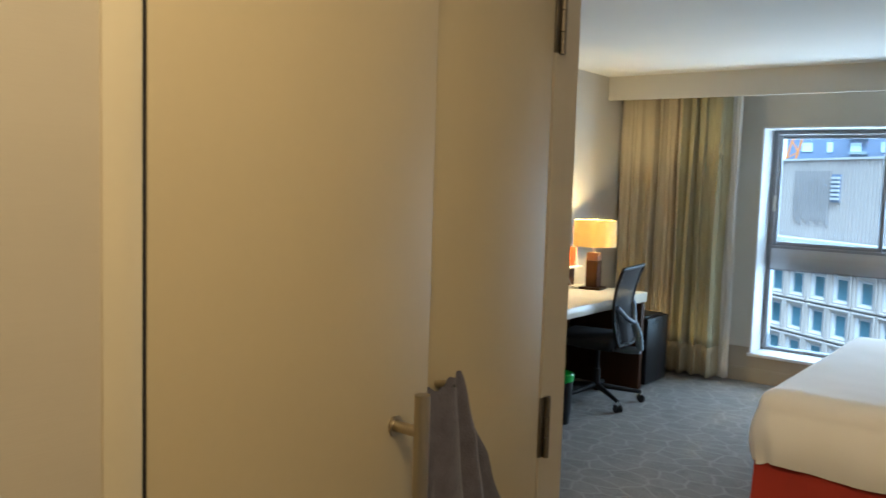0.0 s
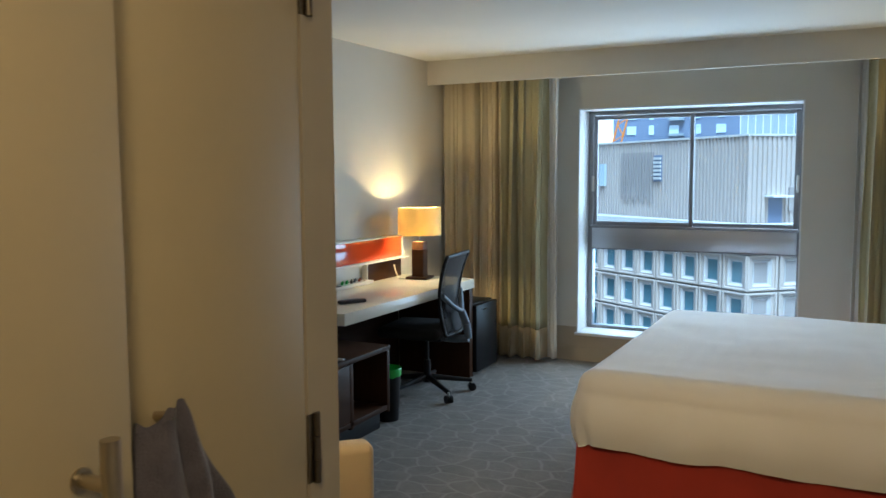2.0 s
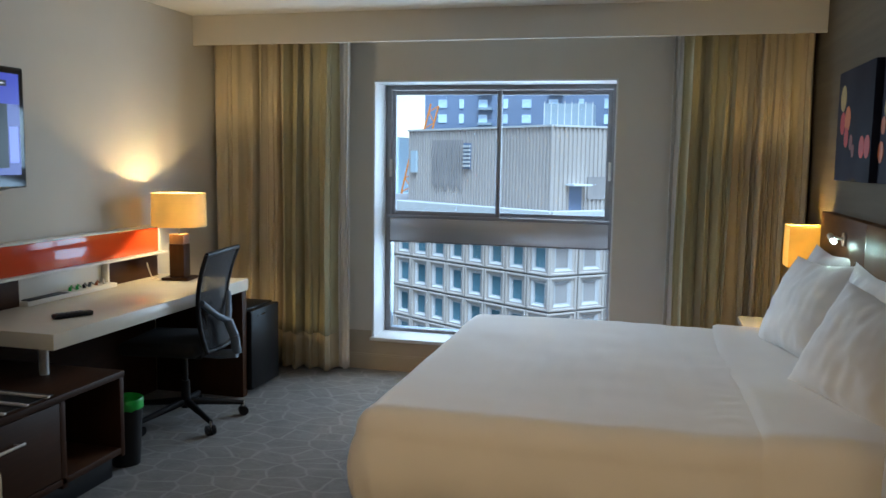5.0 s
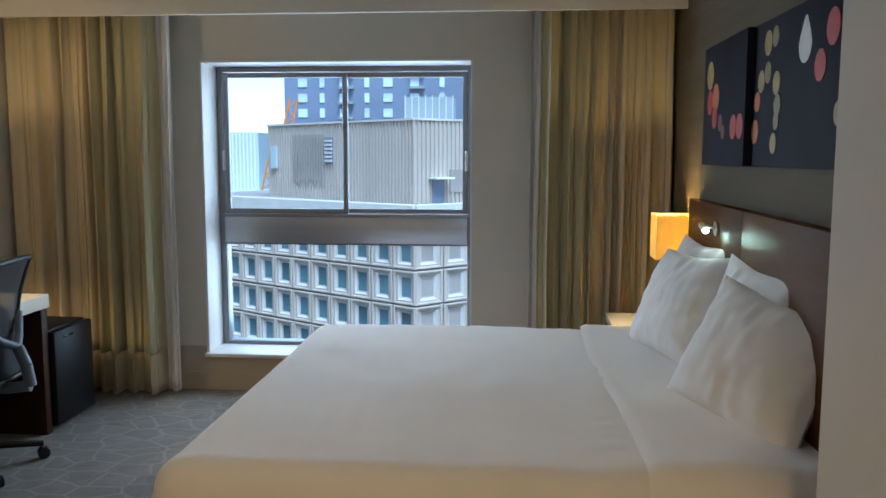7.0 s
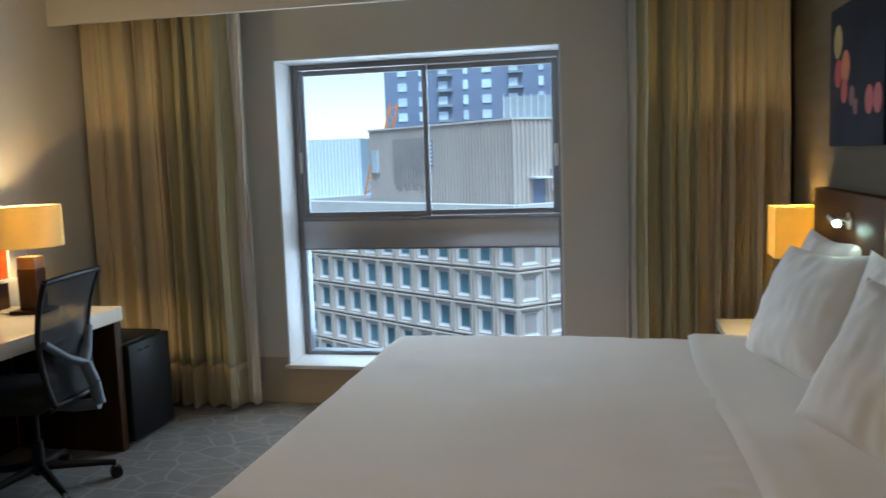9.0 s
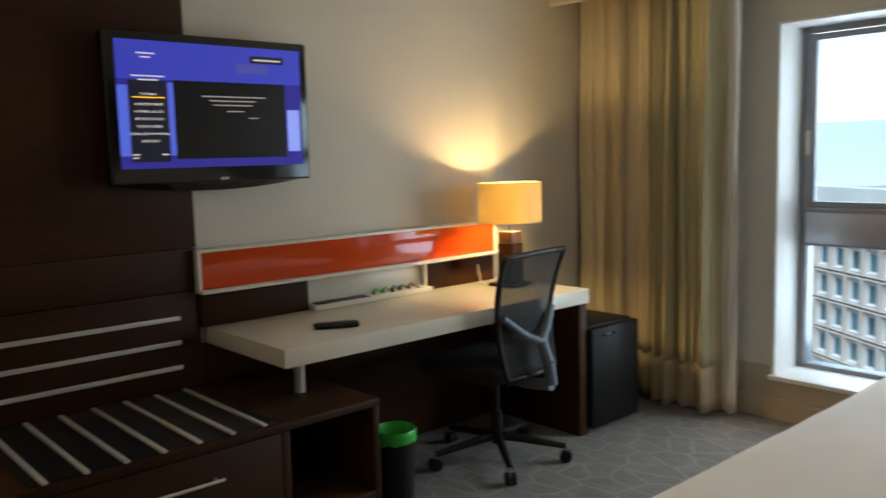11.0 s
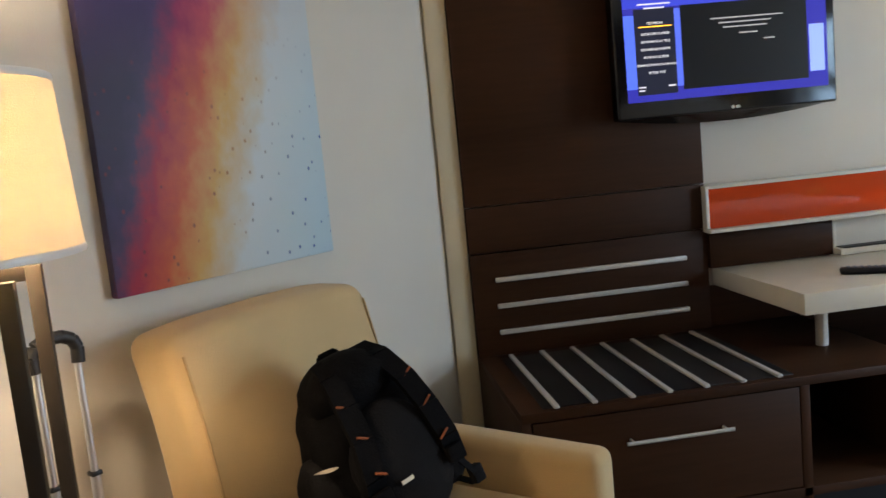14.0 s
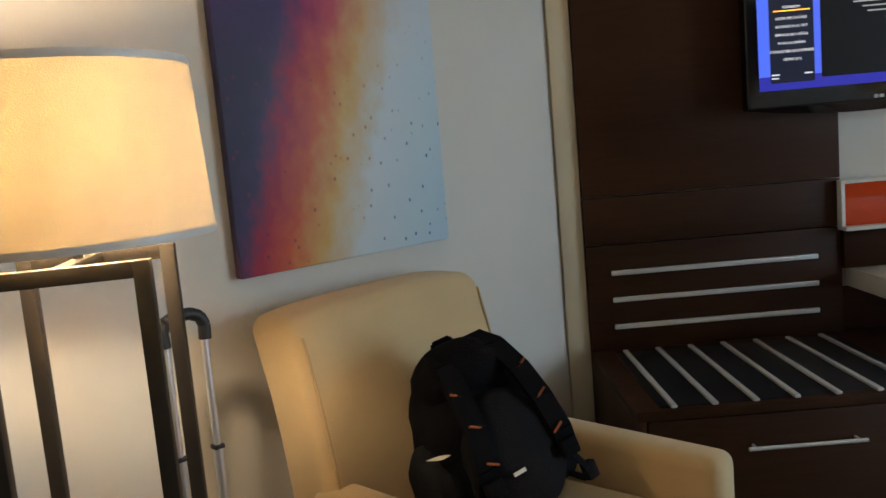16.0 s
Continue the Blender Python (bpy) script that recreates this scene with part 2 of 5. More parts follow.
def tube(bm, p, q, r0, r1=None, seg=16, caps=True):
    p, q = Vector(p), Vector(q)
    r1 = r0 if r1 is None else r1
    rot = (q - p).to_track_quat("Z", "Y").to_matrix().to_4x4()
    r = bmesh.ops.create_cone(bm, cap_ends=caps, segments=seg, radius1=r0, radius2=r1, depth=(q - p).length)
    bmesh.ops.transform(bm, matrix=Matrix.Translation((p + q) / 2) @ rot, verts=r["verts"])
    return r["verts"]


def lathe(bm, profile, seg=40, at=(0, 0, 0), close=False):
    rings = []
    for r, z in profile:
        rings.append([bm.verts.new((at[0] + r * math.cos(2 * math.pi * i / seg), at[1] + r * math.sin(2 * math.pi * i / seg), at[2] + z)) for i in range(seg)])
    for a, b in zip(rings, rings[1:]):
        for i in range(seg):
            j = (i + 1) % seg
            bm.faces.new((a[i], a[j], b[j], b[i]))


def sheet(bm, nu, nv, f):
    """A grid of nu by nv cells, each corner at f(u, v) with u and v from 0 to 1."""
    g = [[bm.verts.new(f(i / nu, j / nv)) for j in range(nv + 1)] for i in range(nu + 1)]
    for i in range(nu):
        for j in range(nv):
            bm.faces.new((g[i][j], g[i + 1][j], g[i + 1][j + 1], g[i][j + 1]))


def path_tube(bm, pts, r, seg=8):
    pts = [Vector(p) for p in pts]
    for a, b in zip(pts, pts[1:]):
        tube(bm, a, b, r, r, seg)


def strap(bm, pts, wide, side, thick=0.006):
    side = Vector(side).normalized() * wide / 2
    pts = [Vector(p) for p in pts]
    for a, b in zip(pts, pts[1:]):
        n = (b - a).cross(side).normalized() * thick / 2
        vs = [bm.verts.new(c) for c in (a - side - n, a + side - n, a + side + n, a - side + n, b - side - n, b + side - n, b + side + n, b - side + n)]
        for q in ((0, 1, 2, 3), (7, 6, 5, 4), (0, 4, 5, 1), (1, 5, 6, 2), (2, 6, 7, 3), (3, 7, 4, 0)):
            bm.faces.new([vs[k] for k in q])


def finish(name, bm, material, smooth=True):
    me = bpy.data.meshes.new(name)
    bmesh.ops.recalc_face_normals(bm, faces=bm.faces[:])
    bm.to_mesh(me)
    bm.free()
    me.materials.append(material)
    if smooth:
        me.polygons.foreach_set("use_smooth", [True] * len(me.polygons))
        me.set_sharp_from_angle(angle=radians(38))
    return me


def part(name, bm, material, parent, label="", smooth=True):
    o = new(name, finish(name, bm, material, smooth))
    o.parent = parent
    return tagged(o, label)


def piece(name, me, parent, m=None):
    o = new(name, me)
    o.parent = parent
    if m is not None:
        o.matrix_basis = m
    return o


def thing(name, label, category, at=(0, 0, 0), rz=0.0, group="", kind="", rx=0.0, ry=0.0):
    o = new(name)
    o.matrix_basis = pose(*at, rx, ry, rz)
    o.empty_display_size = 0.05
    return tagged(o, label, category, group, kind)


def solid(name, material, boxes, label="", category="", kind="structure", bevel=0.0):
    bm = bmesh.new()
    for b in boxes:
        box(bm, *b, bevel)
    o = new(name, finish(name, bm, material, bevel > 0))
    return tagged(o, label, category, "", kind)


def boxpart(name, parent, material, b, bevel=0.003, seg=2, label=""):
    bm = bmesh.new()
    box(bm, *b, bevel, seg)
    return part(name, bm, material, parent, label)


def wobble(p, s, a):
    return noise.noise(Vector(p) * s) * a


# ---- the room ----
XR, CEIL, BATH, FACE, LEDX, LEDY = 4.05, 2.487, -5.137, 2.315, 3.63, -3.66
WX0, WX1, WZ0, WZ1, GLASSY = 1.175, 2.874, 0.223, 2.08, 0.29

solid("floor", M_CARPET, [(-0.3, 4.3, -8.4, 0.0, -0.15, 0.0)], "grey patterned hotel carpet with oval cell outlines", "carpet")
solid("ceiling", M_CEIL, [(-0.3, 4.3, -8.4, 0.45, CEIL, CEIL + 0.15)], "off-white painted flat ceiling", "ceiling")
solid("wall_west", M_WALL, [(-0.35, 0.0, -3.71, 0.0, 0, CEIL)], "warm white painted wall", "wall")
solid("wall_bathroom", M_LINEN, [(-0.35, FACE - 0.05, -8.4, BATH, 0, CEIL), (FACE - 0.05, FACE, -5.24, BATH, 0, CEIL), (FACE - 0.05, FACE, -5.74, -5.24, 2.06, CEIL),
                                 (FACE - 0.05, 2.385, -8.4, -6.34, 0, CEIL), (FACE - 0.05, FACE + 0.03, -6.34, -5.74, 2.1, CEIL)], "warm linen-textured wall beside the entry", "wall")
solid("wall_east", M_HEADWALL, [(XR, 4.3, LEDY, 0.0, 0, CEIL)], "brown textured wallpaper behind the bed", "wall")
solid("wall_entry_side", M_WALL, [(LEDX, 4.3, -8.4, LEDY, 0, CEIL)], "light grey textured wall at the entry", "wall")
solid("wall_south", M_LINEN, [(2.385, LEDX, -8.4, -8.2, 0, CEIL)], "warm plain wall at the end of the entry", "wall")
solid("wall_north", M_WALL, [(-0.35, WX0, 0.0, 0.352, 0.28, CEIL), (WX1, 4.3, 0.0, 0.352, 0.28, CEIL), (WX0, WX1, 0.0, 0.352, WZ1, CEIL)], "warm grey painted window wall", "wall")
solid("wall_north_lower", M_BAND, [(-0.35, WX0, -0.012, 0.352, 0, 0.28), (WX1, 4.3, -0.012, 0.352, 0, 0.28), (WX0, WX1, -0.012, 0.352, 0, WZ0 - 0.012)], "tan band along the foot of the window wall", "wall")
solid("baseboard", M_BAND, [(0.0, XR, -0.028, -0.012, 0, 0.10), (0.0, XR, -0.022, -0.012, 0.10, 0.112)], "tan baseboard under the window", "baseboard")


def corner_wall():
    bm = bmesh.new()
    ring = ((0.0, -3.712), (-BATH - 3.714, BATH + 0.002), (-0.35, BATH + 0.002), (-0.35, -3.712))
    lo = [bm.verts.new((x, y, 0)) for x, y in ring]
    hi = [bm.verts.new((x, y, CEIL)) for x, y in ring]
    bm.faces.new(lo)
    bm.faces.new(hi)
    for i in range(4):
        j = (i + 1) % 4
        bm.faces.new((lo[i], lo[j], hi[j], hi[i]))
    o = new("wall_corner", finish("wall_corner", bm, M_WALL, False))
    tagged(o, "warm white wall set diagonally behind the armchair", "wall", "", "structure")
    bm = bmesh.new()
    box(bm, 0.0, 0.012, -0.98, 0.98, 0, 0.10, 0.002)
    o = new("baseboard_corner", finish("baseboard_corner", bm, M_BAND))
    o.matrix_basis = pose(0.7195, -4.4295, 0, 0, 0, 45)
    tagged(o, "tan baseboard behind the armchair", "baseboard", "", "structure")


corner_wall()
# thin cream strip between the diagonal wall and the dark panel
solid("strip_corner", M_TRIM, [(0.0, 0.016, -3.708, -3.628, 0, CEIL)], "narrow cream strip beside the dark panel", "trim", bevel=0.002)
solid("valance", M_WALL, [(0.0, XR, -0.415, -0.385, 2.29, CEIL)], "cream box pelmet over the curtains", "pelmet")
solid("trim_door", M_TRIM, [(FACE, 2.39, -6.34, -6.290, 0, 2.1)], "cream painted door casing", "trim", bevel=0.002)


def window():
    w = thing("window_1", "aluminium slider window over a fixed lower pane", "window", kind="structure")
    for b in ((WX0, WX0 + 0.012, 0.001, GLASSY - 0.03, WZ0, WZ1), (WX1 - 0.012, WX1, 0.001, GLASSY - 0.03, WZ0, WZ1), (WX0, WX1, 0.001, GLASSY - 0.03, WZ1 - 0.012, WZ1)):
        boxpart("reveal", w, M_WHITE, b, 0.002)
    boxpart("window_sill", w, M_WHITE, (WX0 - 0.01, WX1 + 0.01, -0.03, GLASSY - 0.03, WZ0 - 0.012, WZ0 + 0.012), 0.004, label="white painted sill")
    y0, y1 = GLASSY - 0.03, GLASSY + 0.06
    x0, x1 = WX0 + 0.012, WX1 - 0.012
    bm = bmesh.new()
    for b in ((x0, x0 + 0.04, y0, y1, WZ0, WZ1), (x1 - 0.03, x1, y0, y1, WZ0, WZ1), (x0 + 0.04, x1 - 0.03, y0, y1, WZ1 - 0.045, WZ1), (x0 + 0.04, x1 - 0.03, y0, y1, WZ0, WZ0 + 0.035)):
        box(bm, *b, 0.003)
    part("window_frame", bm, M_SASH, w, "dull aluminium frame")
    boxpart("transom", w, M_ALU, (x0 + 0.04, x1 - 0.03, y0 - 0.022, y1, 0.925, 1.095), 0.004, label="wide aluminium transom panel")
    bm = bmesh.new()
    box(bm, x0 + 0.03, x1 - 0.02, y0 - 0.03, y0 + 0.01, 1.095, 1.118, 0.003)
    box(bm, x0 + 0.03, x1 - 0.02, y0 - 0.012, y0 + 0.01, 0.912, 0.925, 0.002)
    part("track", bm, M_SASH, w)
    mx = 2.033
    for a, b, yy in ((x0 + 0.045, mx + 0.02, 0.0), (mx - 0.02, x1 - 0.032, 0.03)):
        s = thing("sash", "", "", kind="")
        s.parent = w
        bm = bmesh.new()
        zb, zt = 1.118, WZ1 - 0.05
        f = 0.032
        for q in ((a, a + f, zb, zt), (b - f, b, zb, zt), (a + f, b - f, zb, zb + f), (a + f, b - f, zt - f, zt)):
            box(bm, q[0], q[1], y0 + yy - 0.005, y0 + yy + 0.022, q[2], q[3], 0.003)
        part("sash_frame", bm, M_SASH, s)
        bm = bmesh.new()
        box(bm, a + f, b - f, y0 + yy + 0.007, y0 + yy + 0.011, zb + f, zt - f)
        part("pane", bm, M_GLASS, s, smooth=False).visible_shadow = False
    bm = bmesh.new()
    box(bm, x0 + 0.04, x1 - 0.03, y0 + 0.02, y0 + 0.025, WZ0 + 0.035, 0.925)
    part("pane", bm, M_GLASS, w, smooth=False).visible_shadow = False
    for x in (x0 + 0.035, x1 - 0.045):
        boxpart("latch", w, M_STEEL, (x, x + 0.018, y0 - 0.026, y0 - 0.004, 1.40, 1.53), 0.004)


window()


def doors():
    d = thing("door_1", "cream flush door with a tubular nickel pull", "door", kind="structure")
    boxpart("leaf", d, M_DOOR, (FACE + 0.012, 2.372, -6.273, -5.725, 0.012, 2.09), 0.004)
    # dark strip filling the gap beside the leaf, in place of its shade
    boxpart("gap_shade", d, M_BRONZE, (2.33, 2.3715, -6.2895, -6.2735, 0.012, 2.09), 0.001, label="dark strip for the shade in the door gap")
    h = thing("pull_handle", "satin nickel bar pull", "")
    h.parent = d
    bm = bmesh.new()
    tube(bm, (2.43, -5.812, 0.86), (2.43, -5.812, 1.225), 0.013, seg=20)
    part("bar", bm, M_BRASSY, h)
    for z in (0.93, 1.162):
        bm = bmesh.new()
        tube(bm, (2.372, -5.812, z), (2.425, -5.812, z), 0.010, seg=16)
        tube(bm, (2.3715, -5.812, z), (2.376, -5.812, z), 0.017, seg=20)
        part("standoff", bm, M_BRASSY, h)
    e = thing("door_2", "cream flush closet door with steel butt hinges", "door", kind="structure")
    boxpart("leaf", e, M_DOOR, (FACE - 0.045, FACE - 0.004, -5.72, -5.243, 0.012, 2.05), 0.003)
    for z in (0.20, 1.017, 1.93):
        hg = thing("hinge", "steel butt hinge", "")
        hg.parent = e
        bm = bmesh.new()
        for k in range(3):
            tube(bm, (FACE + 0.006, -5.222, z - 0.072 + k * 0.048 + 0.001), (FACE + 0.006, -5.222, z - 0.024 + k * 0.048 - 0.001), 0.0075, seg=14)
        part("knuckle", bm, M_HINGE, hg)
        boxpart("plate", hg, M_HINGE, (FACE - 0.004, FACE + 0.001, -5.243, -5.205, z - 0.07, z + 0.07), 0.001)


doors()


def jacket():
    j = thing("hooded_jacket", "grey jersey jacket hanging on the closet door", "jacket")
    top, bot = 1.218, 0.52

    def f(u, v):
        a = (u - 0.5) * math.pi * 1.06
        spread = 0.022 + 0.215 * v ** 0.75 + 0.03 * v
        fold = 0.026 * math.sin(u * 23 + 2.5 * v) * min(1, v * 3) + 0.012 * math.sin(u * 47 + 5 * v) * min(1, v * 2) + wobble((u * 5, v * 5, 3), 1.5, 0.012)
        y = -5.625 + math.sin(a) * (spread + fold) + 0.05 * v * (u > 0.5)
        x = FACE + 0.004 + abs(math.cos(a)) * (0.035 + 0.045 * v + fold) + 0.004
        z = top - v * (top - bot) - 0.05 * (1 - math.cos(a)) * (1 - v) + wobble((u * 3, v * 4, 1), 2.0, 0.012)
        return Vector((x, y, z))

    bm = bmesh.new()
    sheet(bm, 60, 44, f)
    part("body", bm, M_GREYCLOTH, j)
    bm = bmesh.new()

    def g(u, v):
        a = (u - 0.5) * math.pi
        r = 0.028 + 0.05 * v + 0.008 * math.sin(u * 15)
        return Vector((FACE + 0.02 + math.cos(a) * (0.045 + 0.02 * v), -5.66 + 0.05 * v * (u - 0.5) + math.sin(a) * r, 1.20 - v * 0.34 + wobble((u * 4, v * 3, 5), 2, 0.01)))

    sheet(bm, 30, 20, g)
    part("hood", bm, M_GREYCLOTH, j)
    bm = bmesh.new()
    tube(bm, (FACE - 0.004, -5.625, 1.19), (FACE + 0.035, -5.625, 1.195), 0.007, seg=12)
    o = tagged(new("coat_hook", finish("coat_hook", bm, M_BRASSY)), "small nickel coat hook on the closet door", "hook")


jacket()


# ---- curtains ----
def curtain(name, x0, x1, y, zt, zb, material, folds, depth, seed, label, hem=0.0):
    c = thing(name, label, "curtain")

    def f(u, v):
        gather = u + 0.05 * math.sin(u * 7.3 + seed) + 0.022 * math.sin(u * 19 + 2.1 * seed)
        s = gather * folds * 2 * math.pi
        own = 0.62 + 0.38 * math.sin(gather * folds * 2.1 + seed * 1.7)
        d = depth * own * (0.5 + 0.5 * min(1.0, v * 2.2))
        w = math.sin(s)
        wav = math.copysign(abs(w) ** 0.75, w) * d + 0.38 * d * math.sin(2.3 * s + seed) + 0.12 * d * math.sin(5.1 * s + 3 * seed + 1.5 * v)
        x = x0 + (x1 - x0) * (u + 0.35 / folds * 0.16 * math.sin(2 * s + seed)) + wobble((u * 6, v * 1.5, seed), 1.6, 0.014)
        return Vector((x, y + wav + wobble((u * 5, v * 2, seed + 3), 1.3, 0.014), zt + (zb - zt) * v + 0.006 * math.sin(s) * v))

    cut = 1.0 - hem / (zt - zb)
    n = int(folds * 18)
    bm = bmesh.new()
    sheet(bm, n, 26, lambda u, v: f(u, v * cut))
    part("panel", bm, material, c).modifiers.new("thickness", "SOLIDIFY").thickness = 0.003
    if hem:
        bm = bmesh.new()
        sheet(bm, n, 4, lambda u, v: f(u, cut + (1 - cut) * v))
        part("hem", bm, M_HEM, c, "darker doubled hem").modifiers.new("thickness", "SOLIDIFY").thickness = 0.005
    return c


M_HEM = mat("doubled_drapery_hem", (0.36, 0.29, 0.18), 0.9, 0, 0.08, 4, 0.35, 300, stretch=(1, 1, 0.3), sheen=0.2)
curtain("drape", 0.02, 0.66, -0.17, 2.47, 0.025, M_CURTAIN, 6.5, 0.045, 1.0, "beige linen drape gathered beside the window", 0.25)
curtain("drape", 0.60, 0.98, -0.23, 2.47, 0.03, M_CURTAIN2, 3.4, 0.062, 4.0, "olive beige blackout drape hanging in deep folds", 0.25)
# narrow white sheets paint the sky-lit edges of the drapes
curtain("drape_skylit_edge", 0.975, 1.06, -0.17, 2.47, 0.03, M_SKYLIT_EDGE, 1.2, 0.02, 2.0, "curtain edge beside the window, sky light put into its white")
curtain("drape_skylit_edge", 3.225, 3.31, -0.14, 2.47, 0.03, M_SKYLIT_EDGE, 1.2, 0.02, 5.0, "curtain edge beside the window, sky light put into its white")
curtain("drape", 3.27, 3.58, -0.23, 2.47, 0.03, M_CURTAIN2, 3.4, 0.058, 7.0, "olive beige blackout drape hanging in deep folds", 0.25)
curtain("drape", 3.52, 4.03, -0.17, 2.47, 0.025, M_CURTAIN, 6, 0.042, 9.0, "beige linen drape gathered beside the bed", 0.25)


# ---- television wall, desk and cabinets ----
def tv_panel():
    p = thing("wall_panel", "dark espresso wood wall panel with steel rails", "wall panel")
    for z0, z1 in ((0.52, 0.917), (0.921, 1.094), (1.098, CEIL - 0.004)):
        boxpart("board", p, M_WOODH, (0.002, 0.032, -3.625, -2.682, z0, z1), 0.0015)
    for z in (0.815, 0.714, 0.612):
        boxpart("rail", p, M_RAIL, (0.032, 0.046, -3.535, -2.773, z - 0.009, z + 0.009), 0.003, label="brushed steel bumper rail")


def luggage_cabinet():
    c = thing("luggage_bench", "dark espresso luggage bench with drawer and open cube", "cabinet")
    y0, ym, y1, X, Z = -3.625, -2.715, -2.30, 0.735, 0.522
    boxpart("top", c, M_WOODH, (0.002, X + 0.006, y0, y1, Z - 0.03, Z), 0.002)
    boxpart("side_panel", c, M_WOOD, (0.002, X, y0, y0 + 0.03, 0.11, Z - 0.03), 0.002)
    boxpart("side_panel", c, M_WOOD, (0.002, X, ym - 0.016, ym + 0.016, 0.11, Z - 0.03), 0.002)
    boxpart("side_panel", c, M_WOOD, (0.002, X, y1 - 0.03, y1, 0.11, Z - 0.03), 0.002)
    boxpart("bottom_panel", c, M_WOODH, (0.002, X, y0 + 0.03, y1 - 0.03, 0.125, 0.155), 0.002)
    boxpart("back_panel", c, M_WOOD, (0.002, 0.014, y0 + 0.03, y1 - 0.03, 0.155, Z - 0.03), 0.001)
    boxpart("plinth", c, M_BLACK, (0.03, X - 0.06, y0 + 0.01, y1 - 0.02, 0.0, 0.125), 0.002)
    d = boxpart("drawer", c, M_WOODH, (X - 0.45, X + 0.002, y0 + 0.034, ym - 0.02, 0.16, Z - 0.034), 0.003)
    bm = bmesh.new()
    tube(bm, (X + 0.032, -3.312, 0.396), (X + 0.032, -2.97, 0.396), 0.006)
    for y in (-3.29, -2.992):
        tube(bm, (X + 0.001, y, 0.396), (X + 0.032, y, 0.396), 0.005, seg=12)
    part("handle", bm, M_RAIL, d, "slim steel bar handle")
    boxpart("pad", c, M_BLACK, (0.09, X - 0.02, -3.55, -2.74, Z, Z + 0.004), 0.001, label="black rubber pad")
    for k in range(7):
        y = -3.512 + k * 0.1195
        boxpart("slat", c, M_RAIL, (0.085, X + 0.002, y - 0.009, y + 0.009, Z + 0.004, Z + 0.014), 0.003, label="steel luggage slat")


def desk():
    d = thing("desk", "long desk with white stone top and dark legs", "desk")
    boxpart("desktop", d, M_QUARTZ, (0.002, 0.652, -2.655, -0.892, 0.688, 0.76), 0.003)
    boxpart("leg_panel", d, M_WOOD, (0.02, 0.64, -0.955, -0.898, 0.0, 0.688), 0.002)
    bm = bmesh.new()
    tube(bm, (0.443, -2.471, 0.522), (0.443, -2.471, 0.688), 0.021, seg=24)
    part("post", bm, M_RAIL, d, "short steel post")
    boxpart("modesty_panel", d, M_WOODH, (0.004, 0.02, -2.29, -0.96, 0.0, 0.688), 0.002)
    boxpart("back_board", d, M_WOODH, (0.004, 0.02, -2.682, -2.292, 0.524, 0.688), 0.002)
    b = thing("desk_back_panel", "dark wood back panel with a white media niche", "wall panel")
    for q in ((0.003, 0.05, -2.68, -2.165, 0.762, 0.905), (0.003, 0.05, -1.45, -0.965, 0.762, 0.905), ):
        boxpart("board", b, M_WOODH, q, 0.0015)
    n = thing("niche", "white lacquered niche", "")
    n.parent = b
    for q in ((0.003, 0.008, -2.163, -1.452, 0.762, 0.905), (0.008, 0.10, -2.163, -1.452, 0.762, 0.785), (0.008, 0.05, -2.163, -2.15, 0.785, 0.905), (0.008, 0.05, -1.465, -1.452, 0.785, 0.905)):
        boxpart("panel", n, M_CREAMEDGE, q, 0.001)
    boxpart("socket_strip", n, M_BLACK, (0.03, 0.09, -2.14, -1.85, 0.785, 0.789), 0.001)
    rnd = random.Random(3)
    for k, c in enumerate((M_GREEN, M_GREEN, M_BLACK, M_GREYPL, M_ORANGE, M_QUARTZ)):
        y = -1.80 + k * 0.055
        bm = bmesh.new()
        tube(bm, (0.05 + rnd.uniform(0, .02), y, 0.785), (0.055, y + 0.004, 0.80 + rnd.uniform(0, .012)), 0.010, 0.008, 10)
        part("cable_plug", bm, c, n)
        bm = bmesh.new()
        path_tube(bm, [(0.055, y, 0.80), (0.05, y + 0.02, 0.812), (0.04, y + 0.04, 0.80), (0.035, y + 0.06, 0.79)], 0.003, 6)
        part("cable", bm, c, n)
    r = thing("back_painted_glass_panel", "glossy orange-red glass panel in a white frame", "panel")
    boxpart("glass", r, M_RED, (0.02, 0.064, -2.682, -0.975, 0.92, 1.074), 0.001)
    for q in ((0.003, 0.068, -2.695, -0.963, 1.074, 1.087), (0.003, 0.10, -2.695, -0.92, 0.906, 0.920), (0.003, 0.068, -2.695, -2.682, 0.92, 1.074), (0.003, 0.068, -0.975, -0.963, 0.92, 1.074)):
        boxpart("frame", r, M_CREAMEDGE, q, 0.001)


